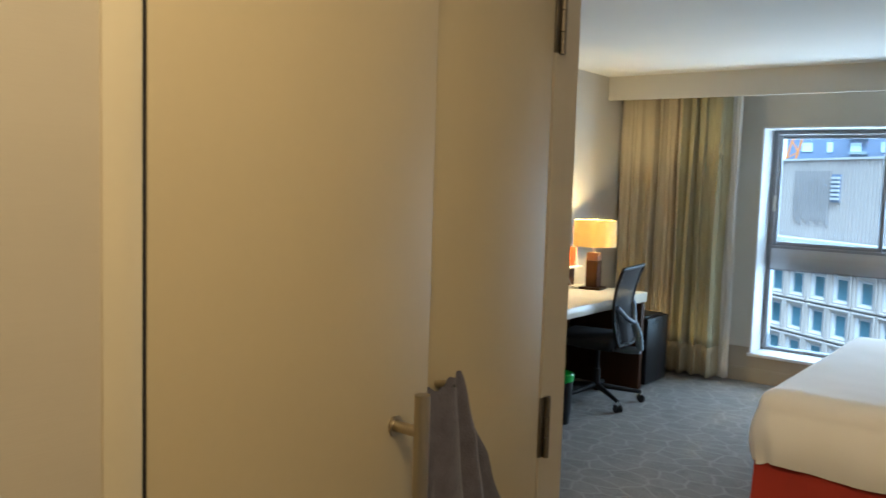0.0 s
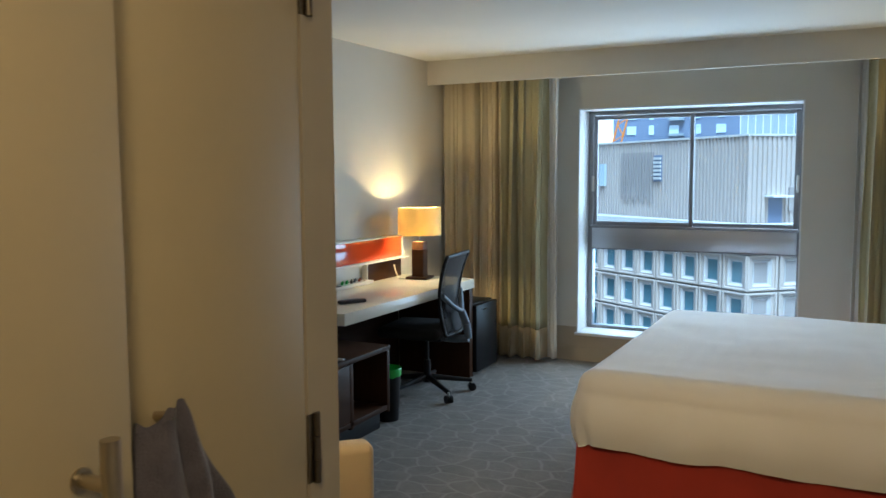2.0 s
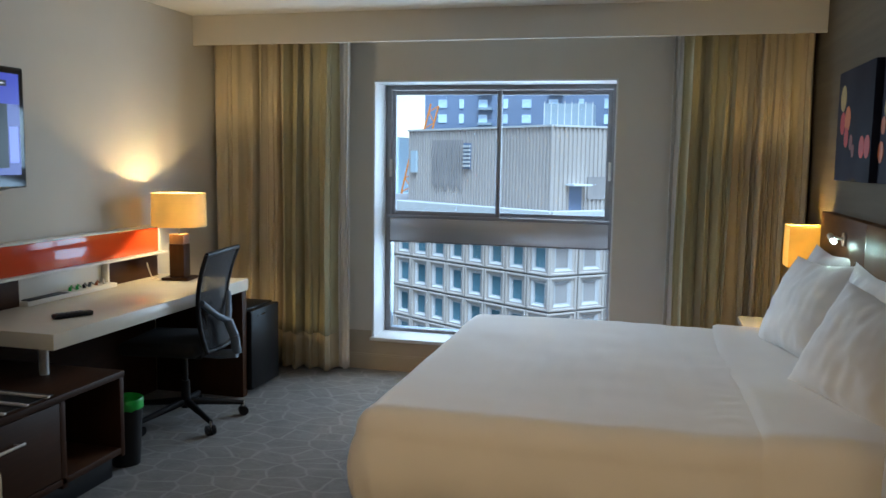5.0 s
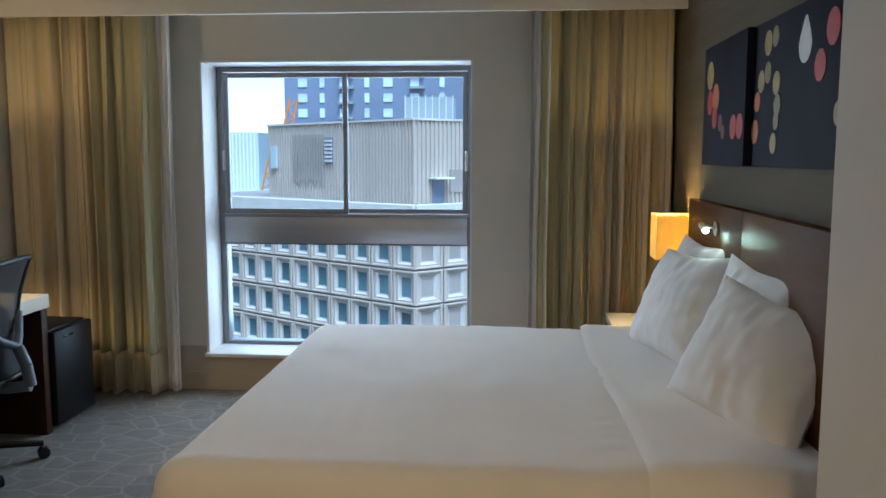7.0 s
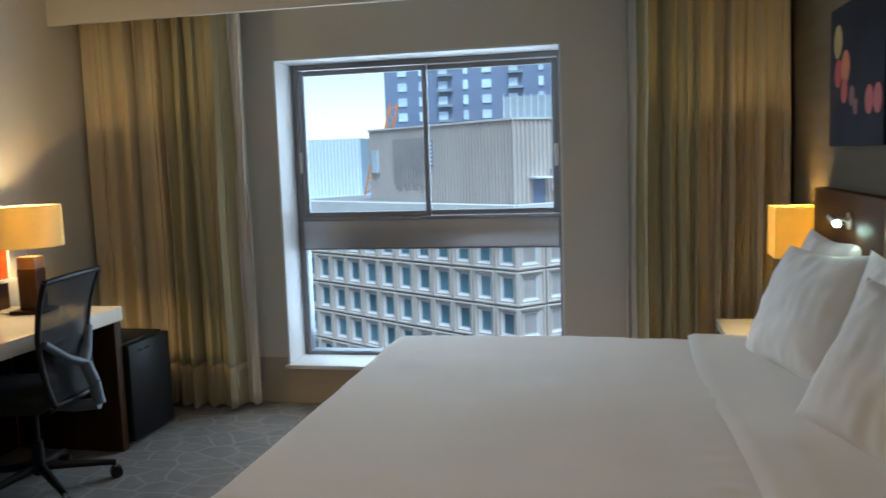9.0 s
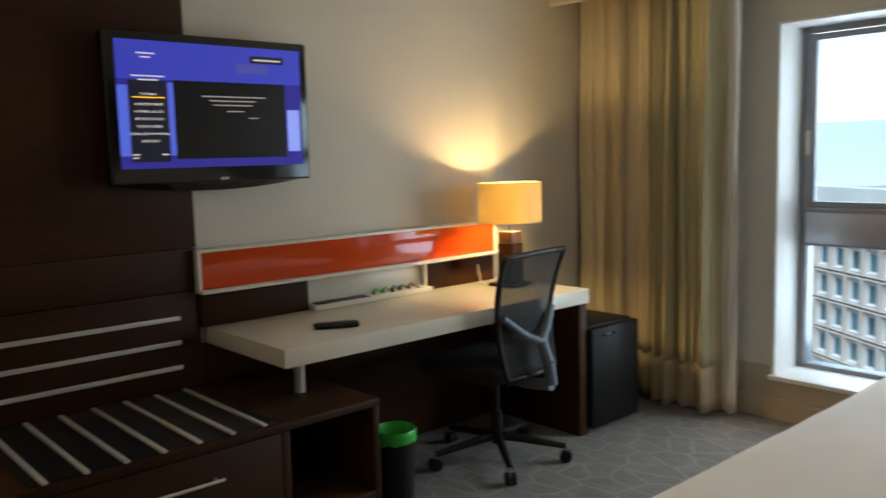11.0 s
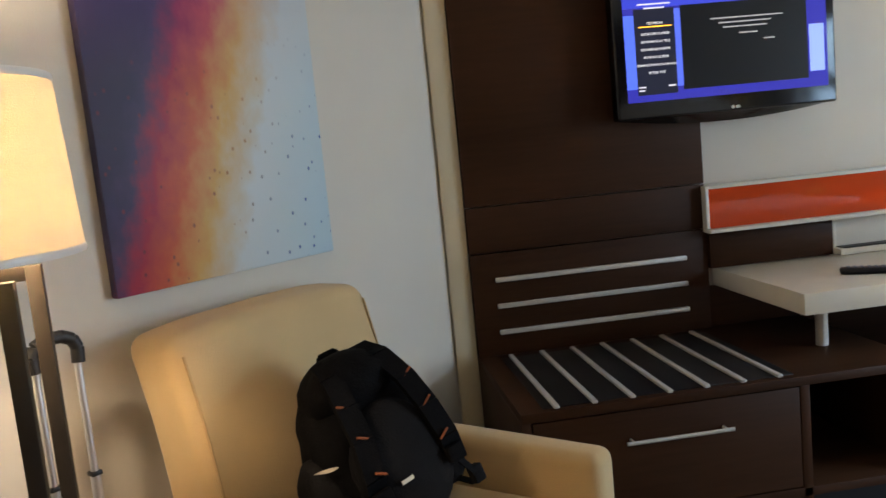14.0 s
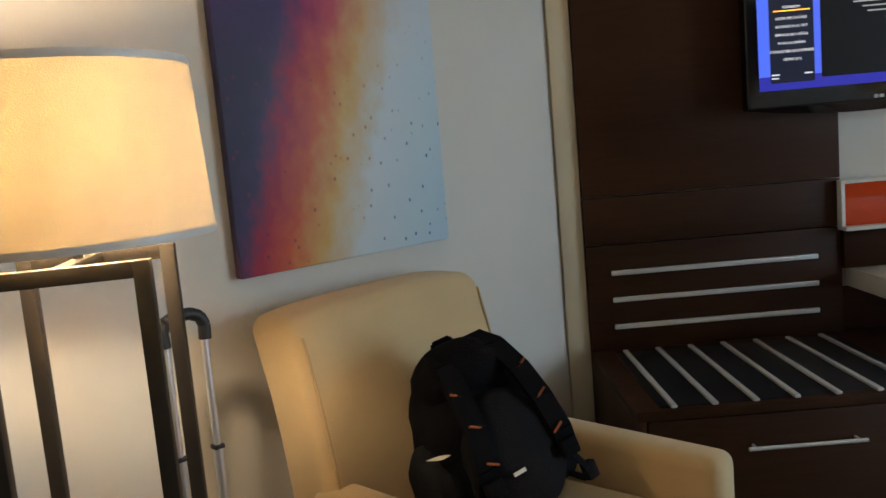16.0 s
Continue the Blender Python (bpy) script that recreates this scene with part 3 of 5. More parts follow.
def television():
    t = thing("television", "black flat television on a wall arm showing a menu", "television")
    y0, y1, z0, z1, x = -3.045, -2.180, 1.342, 1.938, 0.138
    bm = bmesh.new()
    box(bm, 0.075, x, y0, y1, z0 + 0.02, z1, 0.010, 3)
    part("cabinet", bm, M_GLOSSBLACK, t)
    bm = bmesh.new()

    def chin(u, v):
        s = u * 2 - 1
        return Vector((x - 0.004 - 0.045 * v, y0 + 0.006 + (y1 - y0 - 0.012) * u, z0 + 0.03 - 0.034 * (1 - s * s) * v - 0.008 * v))

    sheet(bm, 24, 6, chin)
    part("chin", bm, M_GLOSSBLACK, t)
    sy0, sy1, sz0, sz1 = -3.003, -2.216, 1.425, 1.905
    xs = x + 0.0015

    def lit(name, a, b, c, d, dx, colour, power, label=""):
        bm = bmesh.new()
        box(bm, xs - 0.002, xs + dx, a, b, c, d)
        return part(name, bm, mat(name + "_lit", colour, 0.3, 0, 0, 3, 0, 60, emit=colour, emit_power=power), scr, label, False)

    scr = boxpart("screen", t, mat("screen_blue", (0.02, 0.02, 0.05), 0.15, 0, 0.0, 3, 0, 60, emit=(0.02, 0.022, 0.26), emit_power=0.6), (xs - 0.003, xs, sy0, sy1, sz0, sz1), 0.0)
    w, h = sy1 - sy0, sz1 - sz0
    lit("screen_panel", sy0, sy1, sz1 - h * 0.30, sz1, 0.0004, (0.022, 0.034, 0.34), 0.6)
    lit("screen_panel", sy0 + w * .62, sy0 + w * .80, sz1 - h * 0.22, sz1 - h * .14, 0.0006, (0.04, 0.05, 0.26), 0.6)
    lit("screen_panel", sy0, sy0 + w * .06, sz0 + h * .10, sz1 - h * .35, 0.0006, (0.05, 0.10, 0.55), 0.6)
    lit("screen_panel", sy0 + w * .235, sy0 + w * .29, sz0 + h * .10, sz1 - h * .32, 0.0006, (0.05, 0.09, 0.5), 0.6)
    lit("screen_panel", sy0 + w * .91, sy0 + w * .985, sz0 + h * .12, sz1 - h * .52, 0.0006, (0.16, 0.24, 0.7), 0.6)
    lit("screen_panel", sy0 + w * .05, sy0 + w * .245, sz0 + h * .05, sz1 - h * .31, 0.0009, (0.008, 0.010, 0.022), 0.4)
    lit("screen_panel", sy0 + w * .275, sy0 + w * .90, sz0 + h * .07, sz1 - h * .30, 0.0012, (0.002, 0.0025, 0.0035), 0.4)
    lit("screen_panel", sy0 + w * .70, sy0 + w * .90, sz1 - h * .13, sz1 - h * .07, 0.0012, (0.006, 0.007, 0.02), 0.4)
    lit("screen_bar", sy0 + w * .72, sy0 + w * .88, sz1 - h * .108, sz1 - h * .095, 0.0016, (0.5, 0.5, 0.55), 0.5)
    lit("screen_bar", sy0 + w * .07, sy0 + w * .23, sz0 + h * .555, sz0 + h * .562, 0.0016, (0.9, 0.40, 0.03), 1.0)
    for a, b, zz in ((.42, .78, .575), (.46, .72, .54), (.48, .70, .505), (.56, .65, .455), (.68, .735, .40)):
        lit("screen_bar", sy0 + w * a, sy0 + w * b, sz0 + h * zz, sz0 + h * (zz + .009), 0.0018, (0.35, 0.35, 0.35), 0.35)
    for a, b, zz in ((.07, .23, .72), (.10, .20, .69), (.10, .19, .895), (.12, .17, .865), (.055, .09, .105), (.055, .085, .08), (.20, .235, .105)):
        lit("screen_bar", sy0 + w * a, sy0 + w * b, sz0 + h * zz, sz0 + h * (zz + .010), 0.0018, (0.55, 0.55, 0.6), 0.5)
    white = mat("screen_text_white", (0.8, 0.8, 0.8), 0.4, 0, 0, 3, 0, 60, emit=(0.8, 0.82, 0.85), emit_power=0.4)
    for k, words in enumerate(("TÉLÉVISION", "GUIDE DES CHAÎNES", "INTERNET À LA TÉLÉ", "SERVICES DE L'HÔTEL", "FILMS AU CINÉMA", "CONNECTER MON APPAREIL", "MÉTÉO 30°C")):
        cu = bpy.data.curves.new("menu_text", "FONT")
        cu.body, cu.size, cu.align_x, cu.extrude = words, 0.0118, "CENTER", 0.0002
        tmp = bpy.data.objects.new("menu_text", cu)
        scene.collection.objects.link(tmp)
        dg = bpy.context.evaluated_depsgraph_get()
        me = bpy.data.meshes.new_from_object(tmp.evaluated_get(dg))
        bpy.data.objects.remove(tmp)
        me.materials.clear()
        me.materials.append(white)
        o = piece("menu_text", me, scr, pose(xs + 0.0016, sy0 + w * .148, sz0 + h * (.575 - .058 * k - (0.02 if k else 0)), 90, 0, 90))
    bm = bmesh.new()
    tube(bm, (x + 0.0005, -2.60, 1.378), (x + 0.0015, -2.60, 1.378), 0.007, seg=16)
    box(bm, x, x + 0.0015, -2.588, -2.572, 1.373, 1.383)
    part("badge", bm, M_STEEL, t, "small silver badge")
    a = thing("mount_arm", "black steel wall arm", "")
    a.parent = t
    boxpart("wall_plate", a, M_BLACK, (0.032, 0.042, -2.95, -2.70, 1.52, 1.78), 0.002)
    boxpart("bracket", a, M_BLACK, (0.042, 0.078, -2.93, -2.72, 1.58, 1.72), 0.003)


def drum_lamp():
    l = thing("desk_lamp", "drum-shaded desk lamp with a dark block base, lit", "lamp", (0.27, -1.06, 0.76), 8)
    boxpart("foot", l, M_WOOD, (-0.085, 0.085, -0.085, 0.085, 0.0, 0.018), 0.004)
    boxpart("base", l, M_WOOD, (-0.048, 0.048, -0.048, 0.048, 0.018, 0.225), 0.004)
    boxpart("cap", l, M_WOODM, (-0.046, 0.046, -0.046, 0.046, 0.225, 0.285), 0.004, label="walnut block under the shade")
    bm = bmesh.new()
    tube(bm, (0, 0, 0.285), (0, 0, 0.40), 0.008)
    part("stem", bm, M_STEEL, l)
    bm = bmesh.new()
    lathe(bm, [(0.166, 0.335), (0.163, 0.540), (0.160, 0.540), (0.163, 0.335), (0.166, 0.335)], 48)
    part("shade", bm, M_SHADE_DESK, l, "warm lit fabric drum shade")
    bm = bmesh.new()
    path_tube(bm, [(-0.10, -0.06, 0.004), (-0.16, -0.05, 0.01), (-0.19, -0.03, 0.06), (-0.205, -0.02, 0.10)], 0.004)
    part("cord", bm, M_CREAMEDGE, l)


def remote():
    r = thing("remote_control", "black remote control lying on the desk", "remote", (0.472, -2.304, 0.76), -28)
    boxpart("body", r, M_BLACK, (-0.024, 0.024, -0.092, 0.092, 0.002, 0.024), 0.008, 3)
    for k in range(6):
        for q in (-1, 0, 1):
            boxpart("button", r, M_GREYPL, (q * 0.013 - 0.004, q * 0.013 + 0.004, -0.07 + k * 0.022, -0.06 + k * 0.022, 0.023, 0.0265), 0.0)


def office_chair():
    c = thing("office_chair", "black mesh-back swivel chair pulled to the desk", "office chair", (0.545, -1.462, 0), 0)
    ph = radians(-35.5)
    for k in range(5):
        a = ph + k * radians(72)
        ca, sa = math.cos(a), math.sin(a)
        bm = bmesh.new()
        tube(bm, (0.03 * ca, 0.03 * sa, 0.115), (0.325 * ca, 0.325 * sa, 0.075), 0.022, 0.014, 12)
        part("leg", bm, M_BLACK, c)
        w = thing("caster", "black twin-wheel caster", "")
        w.parent = c
        bm = bmesh.new()
        for off in (-0.014, 0.014):
            tube(bm, (0.325 * ca - sa * (off - 0.009), 0.325 * sa + ca * (off - 0.009), 0.028), (0.325 * ca - sa * (off + 0.009), 0.325 * sa + ca * (off + 0.009), 0.028), 0.028, seg=20)
        part("wheel", bm, M_BLACK, w)
        bm = bmesh.new()
        tube(bm, (0.325 * ca, 0.325 * sa, 0.03), (0.325 * ca, 0.325 * sa, 0.08), 0.007, seg=10)
        part("stem", bm, M_STEEL, w)
    bm = bmesh.new()
    tube(bm, (0, 0, 0.08), (0, 0, 0.24), 0.028, 0.024, 16)
    tube(bm, (0, 0, 0.24), (0, 0, 0.40), 0.014, seg=12)
    part("gas_lift", bm, M_BLACK, c)
    turn = pose(0, 0, 0, 0, 0, 188)

    def loc(x, y, z):
        return turn @ Vector((x, y, z))

    # in its own axes the chair faces +x
    bm = bmesh.new()
    box(bm, -0.17, 0.29, -0.24, 0.24, 0.42, 0.50, 0.035, 4, turn)
    part("seat", bm, M_FABRIC, c)
    bm = bmesh.new()
    box(bm, -0.14, 0.14, -0.10, 0.10, 0.39, 0.425, 0.01, 2, turn)
    part("mechanism", bm, M_BLACK, c)

    def back(u, v, off=0.0):
        s = u * 2 - 1
        half = 0.185 + 0.05 * v
        lean = -0.205 + 0.17 * v - 0.20 * v * v - 0.03 * (1 - s * s) + off
        return loc(lean, s * half, 0.455 + 0.545 * v + 0.010 * (1 - s * s) * v)

    bm = bmesh.new()
    path_tube(bm, [back(i / 16, 1) for i in range(17)] + [back(1, 1 - i / 16) for i in range(17)] + [back(1 - i / 16, 0) for i in range(17)] + [back(0, i / 16) for i in range(17)], 0.013, 10)
    part("back_frame", bm, M_BLACK, c)
    bm = bmesh.new()
    sheet(bm, 16, 18, lambda u, v: back(u, v))
    mesh_net = part("back_mesh", bm, M_NET, c, "translucent black mesh")
    bm = bmesh.new()
    path_tube(bm, [back(0.04, 0.50, -0.012), back(0.28, 0.34, -0.035), back(0.5, 0.26, -0.055), back(0.72, 0.34, -0.035), back(0.96, 0.50, -0.012)], 0.018, 10)
    path_tube(bm, [back(0.5, 0.26, -0.055), back(0.5, 0.10, -0.075), back(0.5, -0.08, -0.06), loc(-0.20, 0, 0.40), loc(-0.1, 0, 0.405)], 0.027, 12)
    part("lumbar_spine", bm, M_GREYPL, c, "blue-grey plastic Y-shaped spine")
    bm = bmesh.new()
    sheet(bm, 10, 8, lambda u, v: back(0.2 + u * 0.6, 0.05 + v * 0.30, 0.012))
    part("lumbar_pad", bm, M_GREYPL, c)


def bin_thing():
    b = thing("waste_bin", "black waste bin with a bright green liner", "bin", (0.625, -2.14, 0))
    b.scale = (0.76, 0.76, 1.0)
    bm = bmesh.new()
    lathe(bm, [(0.001, 0.0), (0.088, 0.0), (0.112, 0.325), (0.108, 0.325), (0.085, 0.012), (0.001, 0.012)], 40)
    part("body", bm, M_BLACK, b)
    bm = bmesh.new()
    lathe(bm, [(0.114, 0.285), (0.1155, 0.30), (0.116, 0.33), (0.112, 0.336), (0.105, 0.325), (0.09, 0.10), (0.02, 0.04)], 40)
    for v in bm.verts:
        if 0.27 < v.co.z < 0.292:
            v.co.z += wobble((v.co.x * 20, v.co.y * 20, 0), 1, 0.012)
    part("liner", bm, M_GREEN, b, "bright green plastic liner")


def fridge():
    f = thing("mini_fridge", "small black refrigerator beside the desk", "refrigerator", (0, 0, 0))
    boxpart("body", f, M_FRIDGE, (0.16, 0.62, -0.888, -0.491, 0.02, 0.556), 0.006)
    boxpart("door", f, M_FRIDGE, (0.624, 0.668, -0.888, -0.491, 0.03, 0.548), 0.008)
    bm = bmesh.new()
    box(bm, 0.666, 0.672, -0.80, -0.70, 0.50, 0.512, 0.002)
    part("handle", bm, M_GLOSSBLACK, f)
    for x in (0.2, 0.58):
        for y in (-0.85, -0.53):
            bm = bmesh.new()
            tube(bm, (x, y, 0), (x, y, 0.025), 0.014, seg=10)
            part("foot", bm, M_BLACK, f)


def net_material():
    m = mat("chair_mesh_net", (0.010, 0.011, 0.014), 0.85, 0, 0.1, 30, 0.2, 300)
    nt = m.node_tree
    b = nt.nodes["Principled BSDF"]
    b.inputs["Alpha"].default_value = 0.88
    return m


M_NET = net_material()
tv_panel()
luggage_cabinet()
desk()
television()
drum_lamp()
remote()
office_chair()
bin_thing()
fridge()


# ---- bed ----
BX0, BY0, BY1, BZ = 2.10, -2.93, -0.90, 0.645


def bed():
    b = thing("bed", "king bed with white linen and a red skirt", "bed")
    boxpart("box_spring", b, M_SKIRT, (BX0 + 0.06, 4.0, BY0 + 0.07, BY1 - 0.05, 0.06, 0.34), 0.01)
    boxpart("mattress", b, M_SHEET, (BX0 + 0.045, 4.0, BY0 + 0.05, BY1 - 0.04, 0.34, BZ - 0.012), 0.07, 4)
    R = 0.10
    tx0, ty0, ty1 = BX0 + R, BY0 + R, BY1 - R

    def drape(x, y, hang, lift, seed, creases=1.0):
        dx = min(0.0, x - tx0)
        dy = (y - ty0) if y < ty0 else (y - ty1 if y > ty1 else 0.0)
        L = math.hypot(dx, dy)
        px, py, pz = max(x, tx0), min(max(y, ty0), ty1), BZ + lift
        pz += (wobble((x * 1.5, y * 1.5, seed), 1.0, 0.012) + wobble((x * 2.5, y * 6, seed), 1.2, 0.0015) + wobble((x * 14, y * 3, seed + 5), 1.0, 0.0028) + wobble((x * 5, y * 5, seed + 9), 1.0, 0.004)) * creases
        near = max(0.0, 1 - abs(x - 3.42) / 0.16)
        pz += 0.006 * near * near * (math.sin(y * 46 + 5 * noise.noise(Vector((x * 6, y * 3, seed)))) * noise.noise(Vector((y * 4, x * 3, seed + 7))) + 0.3)
        if L > 1e-6:
            ux, uy = dx / L, dy / L
            L = min(L, hang)
            a = min(L / R, math.pi / 2)
            rest = max(0.0, L - R * math.pi / 2)
            along = x if abs(uy) > abs(ux) else y
            bulge = 0.028 * math.sin(min(1, rest / 0.26) * math.pi) + 0.010 * math.sin(along * 17 + seed) * min(1, rest / 0.2)
            out = (R + lift) * math.sin(a) + bulge
            px += ux * out
            py += uy * out
            pz += -(R) * (1 - math.cos(a)) - rest + 0.007 * math.sin(along * 9 + seed) * min(1, rest / 0.2)
        return Vector((px, py, pz))

    hang = R * math.pi / 2 + 0.255
    xa, xb, ya, yb = tx0 - hang, 3.60, ty0 - hang, ty1 + hang
    bm = bmesh.new()
    sheet(bm, 120, 200, lambda u, v: drape(xa + (xb - xa) * u, ya + (yb - ya) * v, hang, 0.0, 1.0))
    o = part("duvet", bm, M_SHEET, b, "smooth white duvet with faint creases")
    bm = bmesh.new()

    def fold(u, v):
        x = 3.47 + 0.55 * u + 0.02 * math.sin(v * 7)
        p = drape(x, ya + (yb - ya) * v, hang - 0.02, 0.012 + 0.010 * math.sin(u * math.pi) ** 2, 4.0, 1.7)
        if u < 0.04:
            p.z -= 0.010
        return p

    sheet(bm, 22, 110, fold)
    part("top_sheet", bm, M_SHEET, b, "white sheet turned back over the duvet")

    def skirt(u, v):
        s = u * (2 * 1.9 + 2.0)
        y0, y1, x0 = BY0 + 0.045, BY1 - 0.04, BX0 + 0.05
        flare = 0.065 * (1 - v)
        pleat = 0.006 * math.sin(s * 24)
        if s < 1.9:
            p = Vector((4.0 - s, y0 - flare - pleat, 0))
        elif s < 3.9:
            p = Vector((x0 - flare - pleat, y0 + (s - 1.9) / 2.0 * (y1 - y0), 0))
        else:
            p = Vector((x0 + (s - 3.9), y1 + flare + pleat, 0))
        p.z = 0.012 + v * 0.35
        return p

    bm = bmesh.new()
    sheet(bm, 240, 6, skirt)
    part("bed_skirt", bm, M_SKIRT, b, "deep red pleated bed skirt")


def pillow(at, size, rot, seed, label, material=M_PILLOW):
    p = thing("pillow", label, "pillow", at, group="pillows on the bed")
    p.matrix_basis = Matrix.Translation(at) @ rot
    w, h, t = size

    def side(sgn):
        def f(u, v):
            a, b = u * 2 - 1, v * 2 - 1
            e = max(0.0, (1 - abs(a) ** 2.4)) ** 0.55 * max(0.0, (1 - abs(b) ** 2.4)) ** 0.55
            ears = 1 + 0.07 * abs(a * b) ** 2 - 0.05 * (1 - abs(a)) * abs(b) ** 6 - 0.05 * (1 - abs(b)) * abs(a) ** 6
            ang = math.atan2(b, a)
            rad = math.hypot(a, b)
            crease = 0.0028 * math.sin(ang * 13 + seed) * min(1, max(0, rad - 0.45) * 2) + noise.noise(Vector((a * 2.2, b * 2.2, seed))) * 0.008 + noise.noise(Vector((a * 7, b * 2.5, seed))) * 0.006
            return Vector((a * w / 2 * ears, b * h / 2 * ears, sgn * (e * t / 2 + crease * (e > 0.02) * min(1, e * 2))))
        return f

    bm = bmesh.new()
    sheet(bm, 40, 30, side(1))
    sheet(bm, 40, 30, side(-1))
    bmesh.ops.remove_doubles(bm, verts=bm.verts[:], dist=0.0008)
    part("case", bm, material, p)
    return p


def leaning(rz, tilt, roll=0):
    # a pillow upright against the headboard, facing -x
    return pose(0, 0, 0, 0, 0, rz) @ pose(0, 0, 0, 90 - tilt, 0, -90) @ pose(0, 0, 0, 0, 0, roll)


bed()
pillow((3.92, -1.28, 0.885), (0.60, 0.46, 0.15), leaning(4, 16), 2.0, "white bed pillow leaning on the headboard, greenish in lamp light")
pillow((3.95, -2.05, 0.875), (0.66, 0.46, 0.14), leaning(2, 13), 6.0, "white bed pillow leaning on the headboard")
pillow((3.83, -1.50, 0.865), (0.58, 0.46, 0.19), leaning(14, 24, 3), 11.0, "plump white pillow propped in front")
pillow((3.90, -2.37, 0.835), (0.62, 0.44, 0.20), leaning(24, 27, -6), 17.0, "plump white pillow propped in front, seam towards the room")


def headboard():
    h = thing("headboard", "dark glossy wood headboard panel fixed to the wall", "headboard")
    ys = (-3.35, -2.75, -1.815, -0.875)
    for a, b in zip(ys, ys[1:]):
        boxpart("panel", h, M_HEAD, (3.995, XR - 0.004, a + 0.001, b - 0.001, 0.30, 1.29), 0.003)
    l = thing("reading_light", "chrome swivel reading light on the headboard", "lamp")
    bm = bmesh.new()
    tube(bm, (3.995, -1.445, 1.19), (3.985, -1.445, 1.19), 0.032, seg=24)
    part("plate", bm, M_STEEL, l)
    bm = bmesh.new()
    path_tube(bm, [(3.985, -1.445, 1.19), (3.955, -1.445, 1.2), (3.945, -1.42, 1.18)], 0.007, 10)
    part("arm", bm, M_STEEL, l)
    bm = bmesh.new()
    tube(bm, (3.945, -1.365, 1.2), (3.95, -1.43, 1.18), 0.014, 0.017, 18)
    part("head", bm, M_STEEL, l)
    bm = bmesh.new()
    bmesh.ops.create_uvsphere(bm, u_segments=14, v_segments=8, radius=0.012)
    bmesh.ops.translate(bm, verts=bm.verts[:], vec=(3.95, -1.437, 1.178))
    part("lens", bm, M_LED, l, "bright white LED lens")


def nightstand():
    n = thing("nightstand", "dark nightstand with a cream stone top", "nightstand")
    boxpart("body", n, M_WOOD, (3.67, 4.03, -0.83, -0.40, 0.06, 0.575), 0.004)
    boxpart("plinth", n, M_BLACK, (3.70, 4.03, -0.81, -0.42, 0.0, 0.06), 0.002)
    boxpart("top", n, M_QUARTZ, (3.65, 4.035, -0.85, -0.385, 0.575, 0.615), 0.003, label="cream stone top")
    d = boxpart("drawer", n, M_WOODH, (3.655, 3.669, -0.82, -0.41, 0.36, 0.56), 0.002)
    l = thing("table_lamp", "square-shaded bedside lamp glowing amber", "lamp", (3.95, -0.70, 0.615), 0)
    boxpart("foot", l, M_WOOD, (-0.065, 0.065, -0.065, 0.065, 0, 0.02), 0.003)
    boxpart("base", l, M_WOOD, (-0.035, 0.035, -0.035, 0.035, 0.02, 0.33), 0.003)
    bm = bmesh.new()
    for q in ((-0.095, -0.092, -0.095, 0.095), (0.092, 0.095, -0.095, 0.095), (-0.092, 0.092, -0.095, -0.092), (-0.092, 0.092, 0.092, 0.095)):
        box(bm, q[0], q[1], q[2], q[3], 0.355, 0.583)
    part("shade", bm, M_SHADE_NIGHT, l, "amber lit square fabric shade", False)


headboard()
nightstand()


# ---- pictures ----
def bokeh_material(seed):
    m = bpy.data.materials.new("night_lights_print")
    m.use_nodes = True
    nt = m.node_tree
    b = nt.nodes["Principled BSDF"]
    b.inputs["Roughness"].default_value = 0.7
    b.inputs["Specular IOR Level"].default_value = 0.1
    tc = nt.nodes.new("ShaderNodeTexCoord")
    n = nt.nodes.new("ShaderNodeTexNoise")
    n.inputs["Scale"].default_value = 3.0
    nt.links.new(tc.outputs["Object"], n.inputs["Vector"])
    r = nt.nodes.new("ShaderNodeValToRGB")
    r.color_ramp.elements[0].color, r.color_ramp.elements[1].color = (0.006, 0.006, 0.012, 1), (0.022, 0.024, 0.040, 1)
    nt.links.new(n.outputs["Fac"], r.inputs["Fac"])
    nt.links.new(r.outputs[0], b.inputs["Base Color"])
    return m


